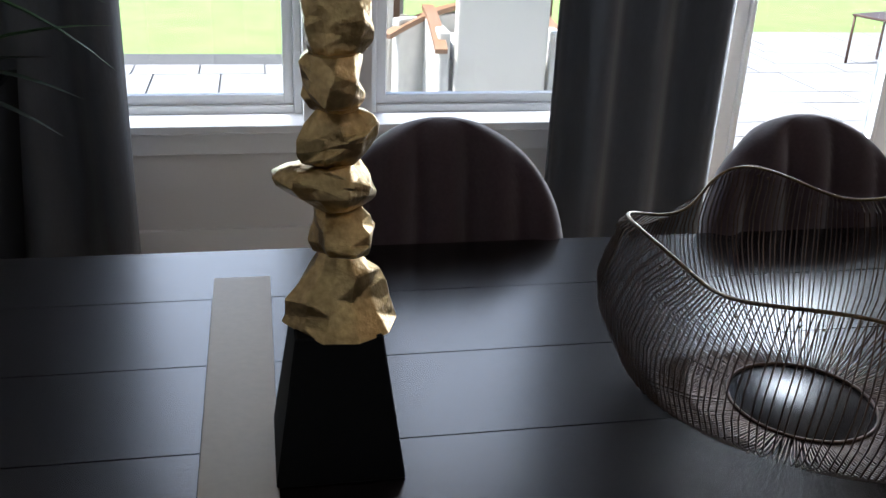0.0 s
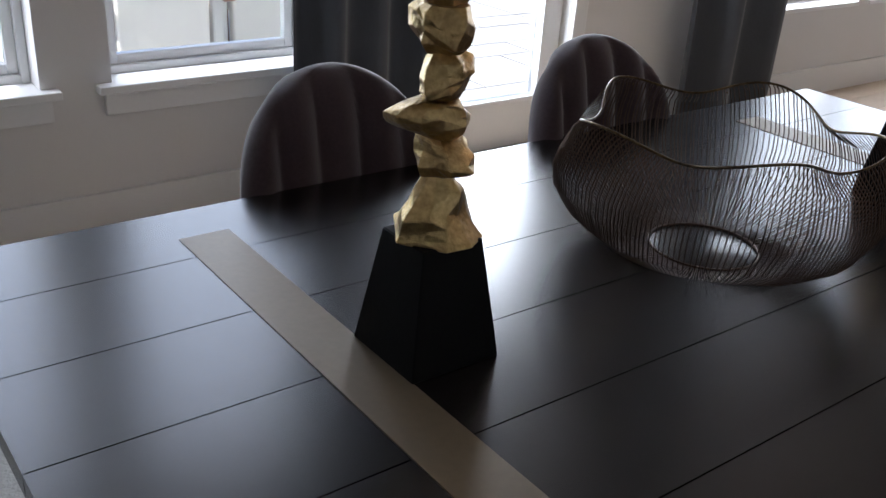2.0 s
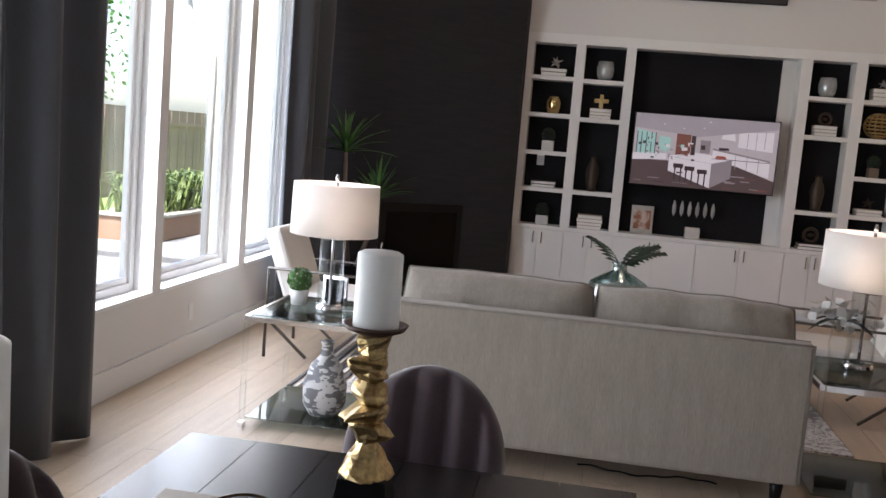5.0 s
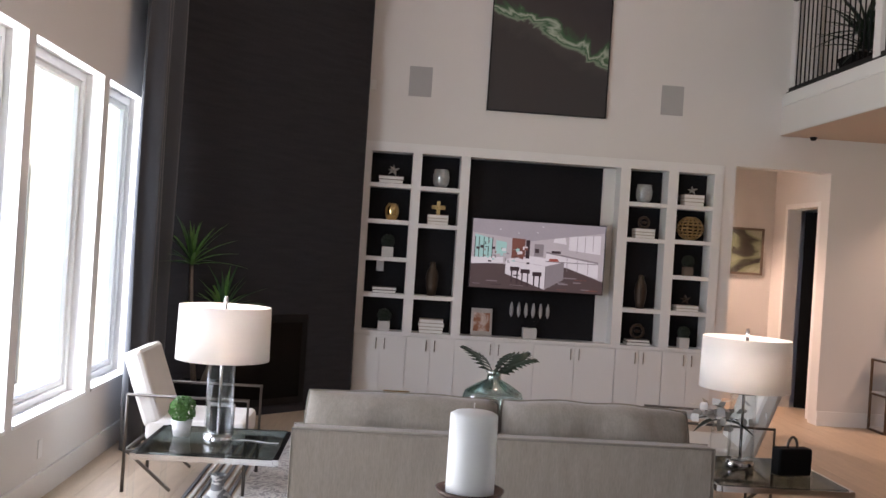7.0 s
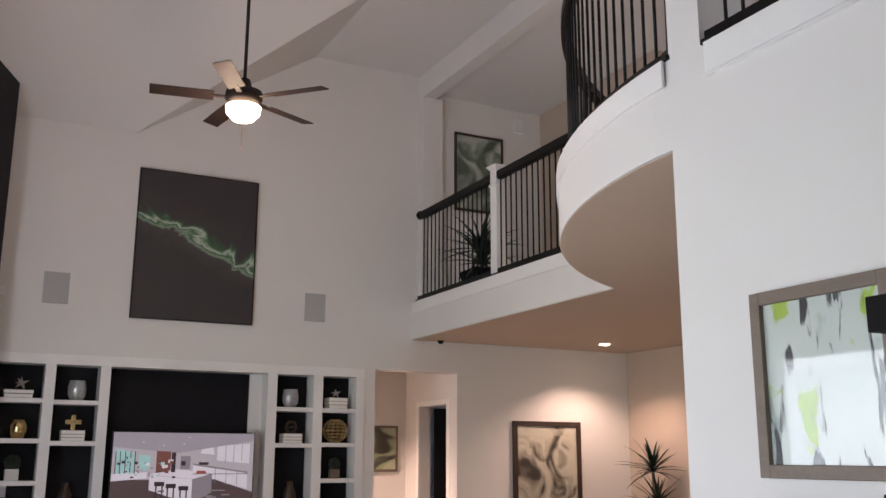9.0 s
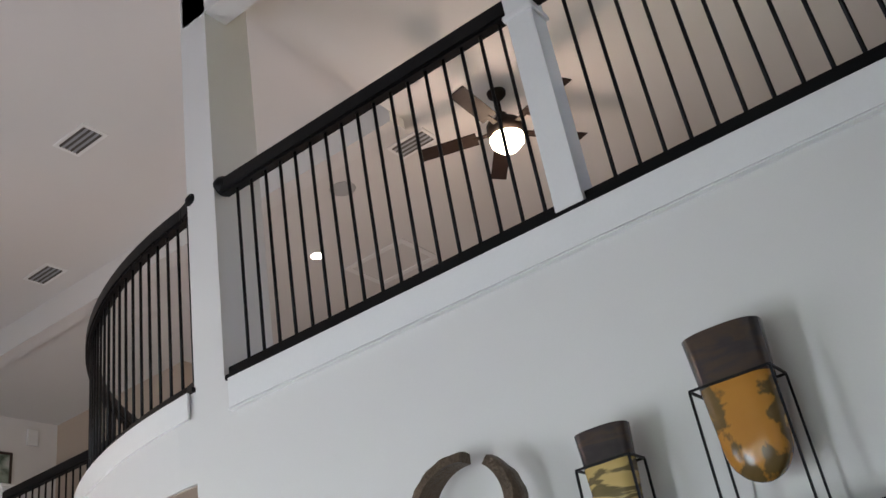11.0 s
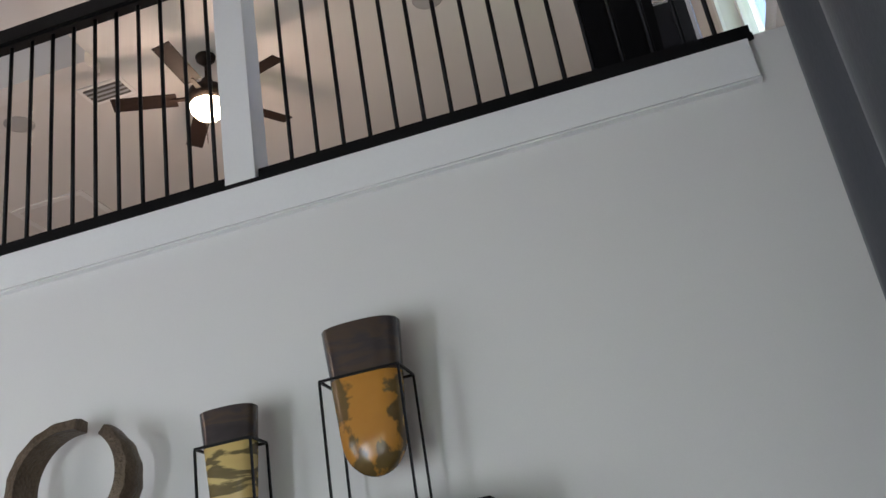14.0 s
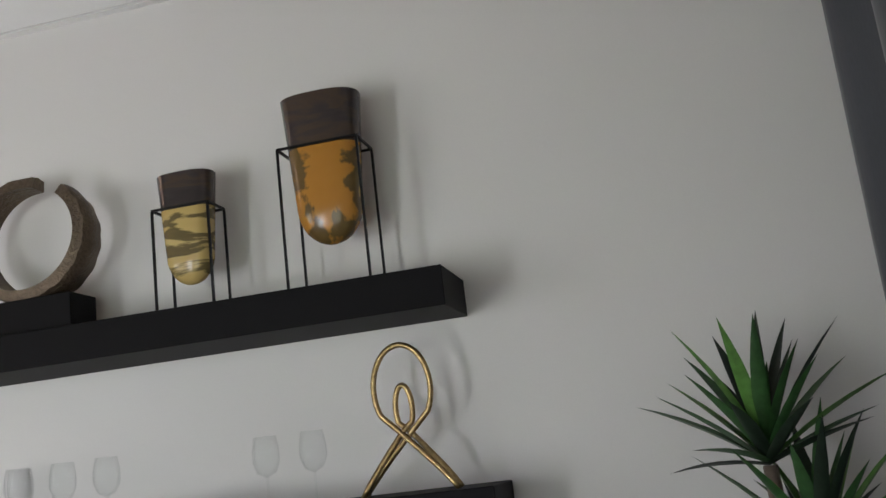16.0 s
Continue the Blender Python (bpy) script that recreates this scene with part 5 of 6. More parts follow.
for y, s in ((1.02, 0.18), (0.74, 0.14)):
    b = thing("gold_lantern", "gold-edged glass box lantern", "lantern", (5.95, y, CT))
    f = B()
    a = 0.085
    for x0, y0 in ((-a, -a), (a, -a), (a, a), (-a, a)):
        bar(f, (x0, y0, 0), (x0, y0, s), 0.014)
    for z in (0.007, s - 0.007):
        for p, q in (((-a, -a), (a, -a)), ((a, -a), (a, a)), ((a, a), (-a, a)), ((-a, a), (-a, -a))):
            bar(f, (*p, z), (*q, z), 0.014)
    part("frame", f, GOLDP, b)
    for q in (-a, a):
        part("glass_pane", box(B(), -a, a, q - 0.002, q + 0.002, 0.014, s - 0.014), GLASS, b)
        part("glass_pane", box(B(), q - 0.002, q + 0.002, -a + 0.01, a - 0.01, 0.014, s - 0.014), GLASS, b)
    part("candle", lathe(B(), [(0, 0.012), (0.04, 0.012), (0.04, s * 0.6), (0, s * 0.6)], 20), WAX, b)


def topiary(at, r, pot_r, pot_h, leafm, potm, label, square=False):
    p = thing("potted_plant", label, "plant", at)
    part("pot", box(B(), -pot_r, pot_r, -pot_r, pot_r, 0, pot_h, 0.004) if square else lathe(B(), [(0, 0), (pot_r * 0.75, 0), (pot_r, pot_h), (pot_r * 0.9, pot_h), (pot_r * 0.85, pot_h * 0.9), (0, pot_h * 0.9)], 24), potm, p)
    bm = B()
    rnd = random.Random(int(at[1] * 100) + 7)
    for _ in range(420):
        d = Vector((rnd.gauss(0, 1), rnd.gauss(0, 1), rnd.gauss(0, 1))).normalized()
        c = d * r * rnd.uniform(0.75, 1.02) + Vector((0, 0, pot_h + r * 0.8))
        t1 = d.orthogonal().normalized()
        t1.rotate(Matrix.Rotation(rnd.uniform(0, 6.3), 3, d))
        t2 = d.cross(t1)
        s = r * 0.2
        bm.faces.new([bm.verts.new(c + v) for v in (t1 * s, t2 * s * 0.5 + d * s * 0.5, -t1 * s, -t2 * s * 0.5 + d * s * 0.3)])
    tagged(part("foliage", bm, leafm, p), kind="stuff")
    return p


topiary((4.52, 2.165, 0.605), 0.068, 0.055, 0.085, LEAF2, POT, "round clipped topiary in a small grey pot")
pf = thing("photo_frame", "silver photo frame on the side table", "photo frame", (4.60, 1.98, 0.605), 85)
part("frame", box(B(), -0.075, 0.075, -0.008, 0.008, 0.0, 0.17, 0.003), CHROME, pf)
part("picture", box(B(), -0.055, 0.055, 0.0081, 0.010, 0.02, 0.15), MATTE, pf)
pv2 = thing("patterned_vase", "grey and white basket-patterned vase on the lower shelf", "vase", (4.34, 1.93, 0.053))
VM = art("woven_pattern", [(0.0, (0.16, 0.16, 0.17)), (0.49, (0.2, 0.2, 0.21)), (0.5, (0.66, 0.65, 0.64)), (1.0, (0.72, 0.71, 0.7))], 16, (1, 1, 2.2), 0.0, 0.4)
part("body", lathe(B(), [(0, 0), (0.08, 0), (0.115, 0.06), (0.12, 0.16), (0.085, 0.27), (0.035, 0.33), (0.03, 0.38), (0.042, 0.405), (0.036, 0.405), (0.024, 0.38), (0.0, 0.36)], 32), VM, pv2)
cd = thing("lamp_cord", "thin white lamp cord lying on the glass top", "cord", (4.45, 1.86, 0.605))
part("wire", tube(B(), [(0.0 + 0.02 * math.sin(k * 0.5), 0.03 - 0.022 * k, 0.004) for k in range(12)], 0.003, 6), TRIM, cd)
fl = thing("flower_vase", "white orchids in a clear vase beside the lamp", "flowers", (4.60, -0.75, 0.597))
part("vase", lathe(B(), [(0, 0), (0.05, 0), (0.06, 0.1), (0.05, 0.2), (0.046, 0.2), (0.055, 0.1), (0.046, 0.006), (0, 0.006)], 24), GLASS, fl)
bm = B()
rnd = random.Random(5)
for _ in range(46):
    c = Vector((rnd.gauss(0, 0.06), rnd.gauss(0, 0.07), 0.27 + rnd.gauss(0, 0.035)))
    d = Vector((rnd.gauss(0, 1), rnd.gauss(0, 1), rnd.gauss(0, 1))).normalized()
    t1 = d.orthogonal().normalized() * 0.03
    t2 = d.cross(t1)
    bm.faces.new([bm.verts.new(c + v) for v in (t1, (t1 + t2) * 0.75, t2, -t1 * 0.4 + t2 * 0.6, -t1, -t2)])
tagged(part("petals", bm, CREAM, fl), kind="stuff")
for k in range(4):
    lf = part("leaf", blade(0.2, 0.05, 0.6), LEAF3, fl)
    lf.matrix_local = pose(0, 0, 0.22, 0, -20, 90 * k + 30)
bgc = thing("handbag", "small black box handbag on the side table", "bag", (4.36, -1.05, 0.597), 12)
part("body", box(B(), -0.04, 0.04, -0.10, 0.10, 0, 0.145, 0.012), BLACK, bgc)
part("handle", tube(B(), [(0, 0.03 * math.cos(a), 0.14 + 0.06 * math.sin(a)) for a in np.linspace(0, math.pi, 12)], 0.007, 8), STEEL, bgc)
tw = thing("throw_pillow", "cream pillow behind the sofa cushions", "pillow", (4.41, -0.15, 0.50))
bm = box(B(), -0.07, 0.07, -0.22, 0.22, 0.0, 0.40, 0.06)
part("cover", bm, CREAM, tw)
tw2 = thing("throw_pillow", "cream pillow behind the sofa cushions", "pillow", (4.41, 1.12, 0.50))
part("cover", box(B(), -0.07, 0.07, -0.2, 0.2, 0.0, 0.41, 0.06), CREAM, tw2)
cb = thing("cable", "thin black cables lying under the sofa", "cable", (4.02, 0.2, 0.0))
part("cord", tube(B(), [(0.16 + 0.010 * math.sin(k * 1.3) + 0.03 * math.sin(k * 0.35), -0.35 + k * 0.03, 0.006) for k in range(24)], 0.005, 6), BLACK, cb)
ol = thing("wall_outlet", "white outlet plate under the window", "outlet", (5.35, N, 0.22))
part("plate", box(B(), -0.035, 0.035, -0.006, 0, 0.03, 0.145, 0.002), TRIM, ol)

# ---- shelf decor ----
X1 = E + 0.10


def books(at, n, w=0.24, m=BOOK, d=0.17):
    s = thing("book_stack", "stack of pale hardback books", "books", at)
    rnd = random.Random(int(at[2] * 50) + n)
    z = 0
    for k in range(n):
        h, ww = rnd.uniform(0.03, 0.042), w * rnd.uniform(0.88, 1.0)
        bk_ = part("book", box(B(), -d / 2, d / 2, -ww / 2, ww / 2, z + 0.004, z + h - 0.004), PAPER, s)
        cv = B()
        box(cv, -d / 2 - 0.004, d / 2, -ww / 2 - 0.003, ww / 2 + 0.003, z, z + 0.004)
        box(cv, -d / 2 - 0.004, d / 2, -ww / 2 - 0.003, ww / 2 + 0.003, z + h - 0.004, z + h)
        part("cover", cv, m, bk_)
        z += h
    return z


def star(at, r, m, label):
    s = thing("star_ornament", label, "ornament", at)
    bm = B()
    for k in range(8):
        a, b = 2.4 * k, math.acos(1 - 2 * (k + 0.5) / 8)
        d = Vector((math.sin(b) * math.cos(a), math.sin(b) * math.sin(a), math.cos(b)))
        bmesh.ops.create_cone(bm, segments=5, radius1=r * 0.28, radius2=0.001, depth=r, matrix=Matrix.Translation(d * r * 0.5 + Vector((0, 0, r * 0.88))) @ d.to_track_quat("Z", "Y").to_matrix().to_4x4())
    part("points", bm, m, s)


def jar(at, prof, m, label, category="vase"):
    v = thing("vase", label, category, at)
    part("body", lathe(B(), prof, 28), m, v)


SILVER = mat("pale_silver", (0.55, 0.53, 0.50), 0.35, metal=0.7, vary=0.2)
MERC = mat("mercury_glass", (0.50, 0.53, 0.54), 0.25, metal=0.5, vary=0.3, scale=20)
DARKBR = mat("dark_ribbed_bronze", (0.07, 0.05, 0.035), 0.45, metal=0.6, vary=0.4, scale=20, stretch=(1, 1, 8))
c = [(a + b) / 2 for a, b in cols]
R1, R2, R3, R4, R0 = 2.342, 1.952, 1.552, 1.162, 0.76
CUP = [(0, 0), (0.055, 0), (0.085, 0.05), (0.092, 0.12), (0.078, 0.20), (0.072, 0.20), (0.084, 0.12), (0, 0.02)]
h = books((X1, c[0], R1), 2, 0.28, TAUPE)
star((X1, c[0] - 0.02, R1 + h), 0.075, SILVER, "pale star ornament on books")
jar((X1, c[0] - 0.03, R2), [(0, 0), (0.05, 0), (0.078, 0.06), (0.08, 0.12), (0.06, 0.18), (0.05, 0.18), (0, 0.02)], GOLDP, "small rounded gold vase")
topiary((X1, c[0] - 0.01, R3), 0.075, 0.062, 0.11, LEAF3, POT, "small green plant in a square patterned pot", True)
th = thing("thermostat", "white control plate on the niche back", "switch", (E + D - 0.02, c[0] + 0.06, R4 + 0.23))
part("plate", box(B(), -0.008, 0, -0.04, 0.04, 0, 0.12, 0.002), TRIM, th)
books((X1, c[0], R4), 2, 0.26, DARKBR)
topiary((X1, c[0] - 0.02, R0), 0.075, 0.065, 0.10, LEAF3, POT, "small green plant in a grey pot", True)
jar((X1, c[1] - 0.01, 2.332), CUP, MERC, "pale mercury glass vase")
h = books((X1, c[1], 1.932), 3, 0.24)
cr = thing("cross_ornament", "gold cross ornament standing on books", "ornament", (X1, c[1], 1.932 + h))
bm = box(B(), -0.02, 0.02, -0.022, 0.022, 0, 0.15, 0.004)
box(bm, -0.0198, 0.0198, -0.075, 0.075, 0.06, 0.105, 0.004)
part("cross", bm, GOLDP, cr)
TALL = [(0, 0), (0.045, 0), (0.05, 0.05), (0.066, 0.12), (0.06, 0.13), (0.07, 0.19), (0.06, 0.26), (0.035, 0.31), (0.03, 0.335), (0.034, 0.36), (0.0, 0.37)]
jar((X1, c[1] + 0.02, 1.162), TALL, DARKBR, "tall ribbed bronze vase")
books((X1, c[1], R0), 4, 0.28)
jar((X1, c[3] + 0.02, 2.322), CUP, MERC, "pale mercury glass vase")


def disc_ornament(at, r, label):
    o = thing("disc_ornament", label, "ornament", at)
    bm = tube(B(), [(0, r * 0.8 * math.cos(a), r + r * 0.8 * math.sin(a)) for a in np.linspace(0, 2 * math.pi, 33)[:-1]], r * 0.2, 8, True)
    part("ring", bm, DARKBR, o)
    part("centre", lathe(B(), [(0, r - 0.02), (r * 0.4, r - 0.01), (r * 0.4, r + 0.01), (0, r + 0.02)], 16), DARKBR, o)


h = books((X1, c[3], 1.932), 3, 0.23)
disc_ornament((X1, c[3], 1.932 + h), 0.07, "round bronze ornament on books")
jar((X1, c[3] - 0.01, 1.162), TALL, DARKBR, "tall ribbed bronze vase")
h = books((X1, c[3], R0), 2, 0.26, DARKBR)
disc_ornament((X1, c[3], R0 + h), 0.085, "round bronze ornament on dark books")
h = books((X1, c[4], 2.322), 3, 0.23)
star((X1, c[4], 2.322 + h), 0.06, SILVER, "pale star ornament on books")
bx = thing("woven_basket", "round gold woven basket", "basket", (X1, c[4], 1.942))
for k in range(9):
    a = -1.2 + 2.4 * k / 8
    part("band", tube(B(), [(0.118 * math.cos(a) * math.cos(t), 0.14 * math.cos(a) * math.sin(t), 0.135 + 0.128 * math.sin(a)) for t in np.linspace(0, 2 * math.pi, 29)[:-1]], 0.008, 6, True), GOLD, bx)
for k in range(14):
    t = 2 * math.pi * k / 14
    part("rib", tube(B(), [(0.118 * math.cos(a) * math.cos(t), 0.14 * math.cos(a) * math.sin(t), 0.135 + 0.128 * math.sin(a)) for a in np.linspace(-1.25, 1.25, 12)], 0.006, 6), GOLD, bx)
topiary((X1, c[4], R3), 0.07, 0.05, 0.10, LEAF3, TAUPE, "small plant in a wooden pot", True)
h = books((X1, c[4], 1.162), 2, 0.25)
star((X1, c[4], 1.162 + h), 0.07, DARKBR, "dark starry ornament on books")
topiary((X1, c[4], R0), 0.07, 0.055, 0.11, LEAF3, POT, "small plant in a grey pot", True)
ph = thing("photo_frame", "white framed photo leaning on the counter", "photo frame", (E + 0.10, 0.06, R0))
bm = box(B(), -0.01, 0.0, -0.115, 0.115, 0, 0.30, 0.003)
bmesh.ops.rotate(bm, verts=bm.verts, cent=(0, 0, 0), matrix=Matrix.Rotation(0.12, 3, "Y"))
part("frame", bm, SILVER, ph)
bm = box(B(), -0.013, -0.0102, -0.09, 0.09, 0.05, 0.25)
bmesh.ops.rotate(bm, verts=bm.verts, cent=(0, 0, 0), matrix=Matrix.Rotation(0.12, 3, "Y"))
part("photo", bm, art("photo_tones", [(0.0, (0.05, 0.03, 0.03)), (0.45, (0.3, 0.12, 0.06)), (0.55, (0.6, 0.5, 0.45)), (1.0, (0.2, 0.2, 0.3))], 5), ph)
fp = thing("feather_plant", "white pot with dark feathery stems", "plant", (E + 0.12, -0.47, R0))
part("pot", box(B(), -0.06, 0.06, -0.075, 0.075, 0, 0.115, 0.005), POT, fp)
for k in range(6):
    y = -0.19 + 0.08 * k
    part("stem", tube(B(), [(0, y * 0.1, 0.1), (0, y * 0.5, 0.2), (0, y, 0.27)], 0.003, 5), BLACK, fp)
    part("plume", lathe(B(), [(0, 0.22), (0.02, 0.26), (0.022, 0.32), (0.008, 0.38), (0, 0.39)], 10, at=(0, y, 0)), GREYS, fp)

# ---- far wall: console, picture, hall ----
ART2 = art("ink_wash_print", [(0.0, (0.015, 0.012, 0.01)), (0.36, (0.03, 0.025, 0.02)), (0.42, (0.30, 0.26, 0.21)), (0.52, (0.62, 0.57, 0.48)), (0.60, (0.50, 0.46, 0.40)), (0.66, (0.18, 0.16, 0.14)), (0.74, (0.6, 0.55, 0.47)), (1.0, (0.66, 0.62, 0.54))], 2.3, (1.3, 1.3, 0.9), 1.4, 0.5)
DKWOOD = mat("dark_brown_frame", (0.05, 0.03, 0.022), 0.45, vary=0.25)
framed("framed_print", "black and cream ink abstract in a dark brown frame", (E, -4.955, 1.02), 1.0, 1.21, 0.06, 0.04, ART2, "x", DKWOOD)
ART3 = art("olive_landscape_print", [(0.0, (0.03, 0.025, 0.02)), (0.42, (0.05, 0.04, 0.03)), (0.46, (0.28, 0.30, 0.18)), (0.6, (0.5, 0.5, 0.38)), (1.0, (0.6, 0.58, 0.5))], 1.6, (1, 1, 1.5), 0.8)
framed("framed_print", "olive and black abstract in a thin wooden frame", (11.3, -3.2, 1.60), 0.95, 0.60, 0.03, 0.03, ART3, "x", TAUPE)
ART4 = art("grey_green_print", [(0.0, (0.03, 0.04, 0.03)), (0.4, (0.10, 0.14, 0.10)), (0.5, (0.36, 0.40, 0.34)), (0.6, (0.6, 0.6, 0.56)), (1.0, (0.62, 0.62, 0.58))], 2.2, (1, 1, 1), 1.5)
framed("framed_print", "grey-green abstract in a dark thin frame upstairs", (E, -4.0, 4.825), 0.71, 1.03, 0.03, 0.03, ART4, "x", DKWOOD)
con = thing("console_table", "bronze framed console table with pale shelves", "table", (9.36, -4.95, 0))
BRZ = mat("bronze_frame", (0.16, 0.11, 0.075), 0.4, metal=0.8, vary=0.2)
f = B()
for x in (-0.17, 0.17):
    for y in (-0.69, 0.69):
        bar(f, (x, y, 0), (x, y, 0.78), 0.022)
    for z in (0.011, 0.40, 0.769):
        bar(f, (x, -0.68, z), (x, 0.68, z), 0.022)
for y in (-0.69, 0.69):
    for z in (0.011, 0.40, 0.769):
        bar(f, (-0.16, y, z), (0.16, y, z), 0.022)
part("frame", f, BRZ, con)
for z in (0.02, 0.409, 0.778):
    part("shelf", box(B(), -0.165, 0.165, -0.685, 0.685, z, z + 0.012), POT, con)
for y in (0.35, 0.0, -0.34):
    jar((9.34, -4.98 + y, 0.421), [(0, 0), (0.055, 0), (0.075, 0.12), (0.078, 0.24), (0.06, 0.30), (0.045, 0.31), (0.05, 0.325), (0.0, 0.32)], MATTE, "black ceramic jar on the console")
jar((9.34, -5.0, 0.032), [(0, 0), (0.07, 0), (0.14, 0.05), (0.21, 0.14), (0.20, 0.145), (0.13, 0.06), (0, 0.02)], BRZ, "wide bronze bowl on the bottom shelf", "bowl")
for y in (0.44, -0.4):
    o = thing("hoop_ornament", "gold hoop ornament with a white candle", "ornament", (9.34, -4.98 + y, 0.79))
    part("hoop", tube(B(), [(0.0, 0.115 * math.cos(a), 0.122 + 0.115 * math.sin(a)) for a in np.linspace(0, 2 * math.pi, 41)[:-1]], 0.007, 8, True), GOLDP, o)
    part("inner_hoop", tube(B(), [(0.0, 0.075 * math.cos(a), 0.085 + 0.075 * math.sin(a)) for a in np.linspace(0, 2 * math.pi, 31)[:-1]], 0.006, 8, True), GOLDP, o)
    part("candle", lathe(B(), [(0, 0.012), (0.03, 0.012), (0.03, 0.10), (0, 0.105)], 16), WAX, o)
topiary((9.34, -5.0, 0.81), 0.05, 0.045, 0.07, LEAF3, POT, "small dark plant in a white pot")
tr = thing("tray", "flat black tray under the small plant", "tray", (9.34, -5.0, 0.79))
part("plate", box(B(), -0.08, 0.08, -0.26, 0.2, 0, 0.02, 0.004), BLACK, tr)
ch = thing("door_chime", "small white door chime box high on the gallery wall", "chime", (E, -4.6, 5.98))
part("case", box(B(), -0.04, 0.0, -0.07, 0.07, 0, 0.2, 0.008), TRIM, ch)
al = thing("wall_sensor", "small white alarm sensor on the media wall", "sensor", (E, 1.39, 3.33))
part("case", box(B(), -0.03, 0.0, -0.03, 0.03, 0, 0.10, 0.006), TRIM, al)
dc = thing("dome_camera", "small black camera under the balcony", "camera", (9.5, -3.42, 3.16))
part("dome", lathe(B(), [(0, -0.05), (0.025, -0.043), (0.038, -0.018), (0.04, 0), (0, 0)], 20), BLACK, dc)
sd = thing("smoke_detector", "white smoke detector in the hall", "detector", (10.9, -2.8, 3.0))
part("case", lathe(B(), [(0, -0.04), (0.05, -0.036), (0.07, -0.01), (0.07, 0), (0, 0)], 24), TRIM, sd)
hd = tagged(thing("door_2", "dark hall door standing open", "door", (10.8, -3.98, 0), 70), kind="structure")
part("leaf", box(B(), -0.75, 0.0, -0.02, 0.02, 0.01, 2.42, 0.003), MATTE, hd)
part("handle", tube(B(), [(-0.69, 0.02, 1.0), (-0.69, 0.06, 1.0), (-0.6, 0.06, 1.0)], 0.009, 8), BLACK, hd)


# ---- ceiling fittings ----
def vent(x, y, z, rz):
    v = thing("ceiling_vent", "white ceiling vent with dark slats", "vent", (x, y, z), rz)
    f = B()
    for a, b, c_, d in ((-0.19, 0.19, -0.115, -0.085), (-0.19, 0.19, 0.085, 0.115), (-0.19, -0.16, -0.085, 0.085), (0.16, 0.19, -0.085, 0.085)):
        box(f, a, b, c_, d, -0.012, 0, 0.002)
    part("frame", f, TRIM, v)
    part("backing", box(B(), -0.16, 0.16, -0.085, 0.085, -0.003, -0.001), MATTE, v)
    for k in range(7):
        bm = box(B(), -0.16, 0.16, -0.010, 0.010, -0.001, 0.001)
        bmesh.ops.rotate(bm, verts=bm.verts, cent=(0, 0, 0), matrix=Matrix.Rotation(0.8, 3, "X"))
        part("slat", bm, GREYS if k % 2 else STEEL, v, at=(0, -0.072 + 0.024 * k, -0.010))


vent(4.61, -1.82, TOP, 0), vent(6.6, -2.82, TOP, 0), vent(2.77, -3.64, 6.30, 0)
for x, y in ((0.21, -3.76), (3.6, -3.70)):
    sp = thing("ceiling_speaker", "round white flush ceiling speaker", "speaker", (x, y, 6.30))
    part("grille", lathe(B(), [(0, -0.006), (0.10, -0.006), (0.115, -0.003), (0.115, 0), (0, 0)], 32), GREYS, sp)
ha = thing("attic_hatch", "white framed attic hatch", "hatch", (4.2, -5.1, 6.30))
f = B()
for a, b, c_, d in ((-0.38, 0.38, -0.30, -0.24), (-0.38, 0.38, 0.24, 0.30), (-0.38, -0.32, -0.24, 0.24), (0.32, 0.38, -0.24, 0.24)):
    box(f, a, b, c_, d, -0.015, 0, 0.003)
part("frame", f, TRIM, ha)
part("panel", box(B(), -0.32, 0.32, -0.24, 0.24, -0.005, -0.001), CEIL, ha)
lw = thing("loft_chair", "white and black desk chair in the loft", "chair", (-1.12, -2.2, LOFT))
part("seat", box(B(), -0.25, 0.25, -0.25, 0.25, 0.42, 0.5, 0.03), BLACK, lw)
part("backrest", box(B(), -0.22, 0.22, -0.28, -0.22, 0.5, 1.15, 0.03), BLACK, lw)
part("pedestal", tube(B(), [(0, 0, 0.43), (0, 0, 0.0)], [0.03, 0.2], 12), STEEL, lw)

# ---- outside ----
setting("ground", box(B(), -60, 80, N + 0.2, 120, -0.4, -0.135), GRASS, "sunlit lawn", "lawn")
setting("ground_west", box(B(), -60, W - 0.2, -60, N + 0.2, -0.4, -0.135), GRASS, "lawn beside the house", "lawn")
pav = tagged(new("patio"), "grey stone paver patio", "patio", kind="structure")
JOINT = mat("dark_joint", (0.09, 0.09, 0.09), 0.9)
bed = B()
box(bed, -3.0, 2.6, N + 0.2, 7.38, -0.135, -0.128)
box(bed, 2.6, 10.19, N + 0.2, 8.2, -0.135, -0.128)
setting("patio_bed", bed, JOINT, "dark joints under the pavers", "patio")
setting("patio_walk", box(B(), 10.2, 16.5, 5.16, 8.2, -0.135, -0.118), PAVER, "grey paved walk beside the wing", "patio")
rnd = random.Random(4)
y = N + 0.2
row = 0
while y < 6.35 or (y < 8.1):
    hgt = (0.30, 0.45, 0.30, 0.60)[row % 4]
    x = -3.0 + 0.3 * (row % 3)
    while x < 9.5:
        wv = rnd.choice((0.45, 0.6, 0.75, 0.9))
        if not (y > 6.85 and x < 2.6):
            ob = new("paver", mesh_of("paver", box(B(), 0.006, wv - 0.006, 0.006, hgt - 0.006, 0, 0.010 + rnd.uniform(0, 0.002)), PAVER))
            ob.parent, ob.location = pav, (x, y, -0.128)
        x += wv
    y += hgt
    row += 1


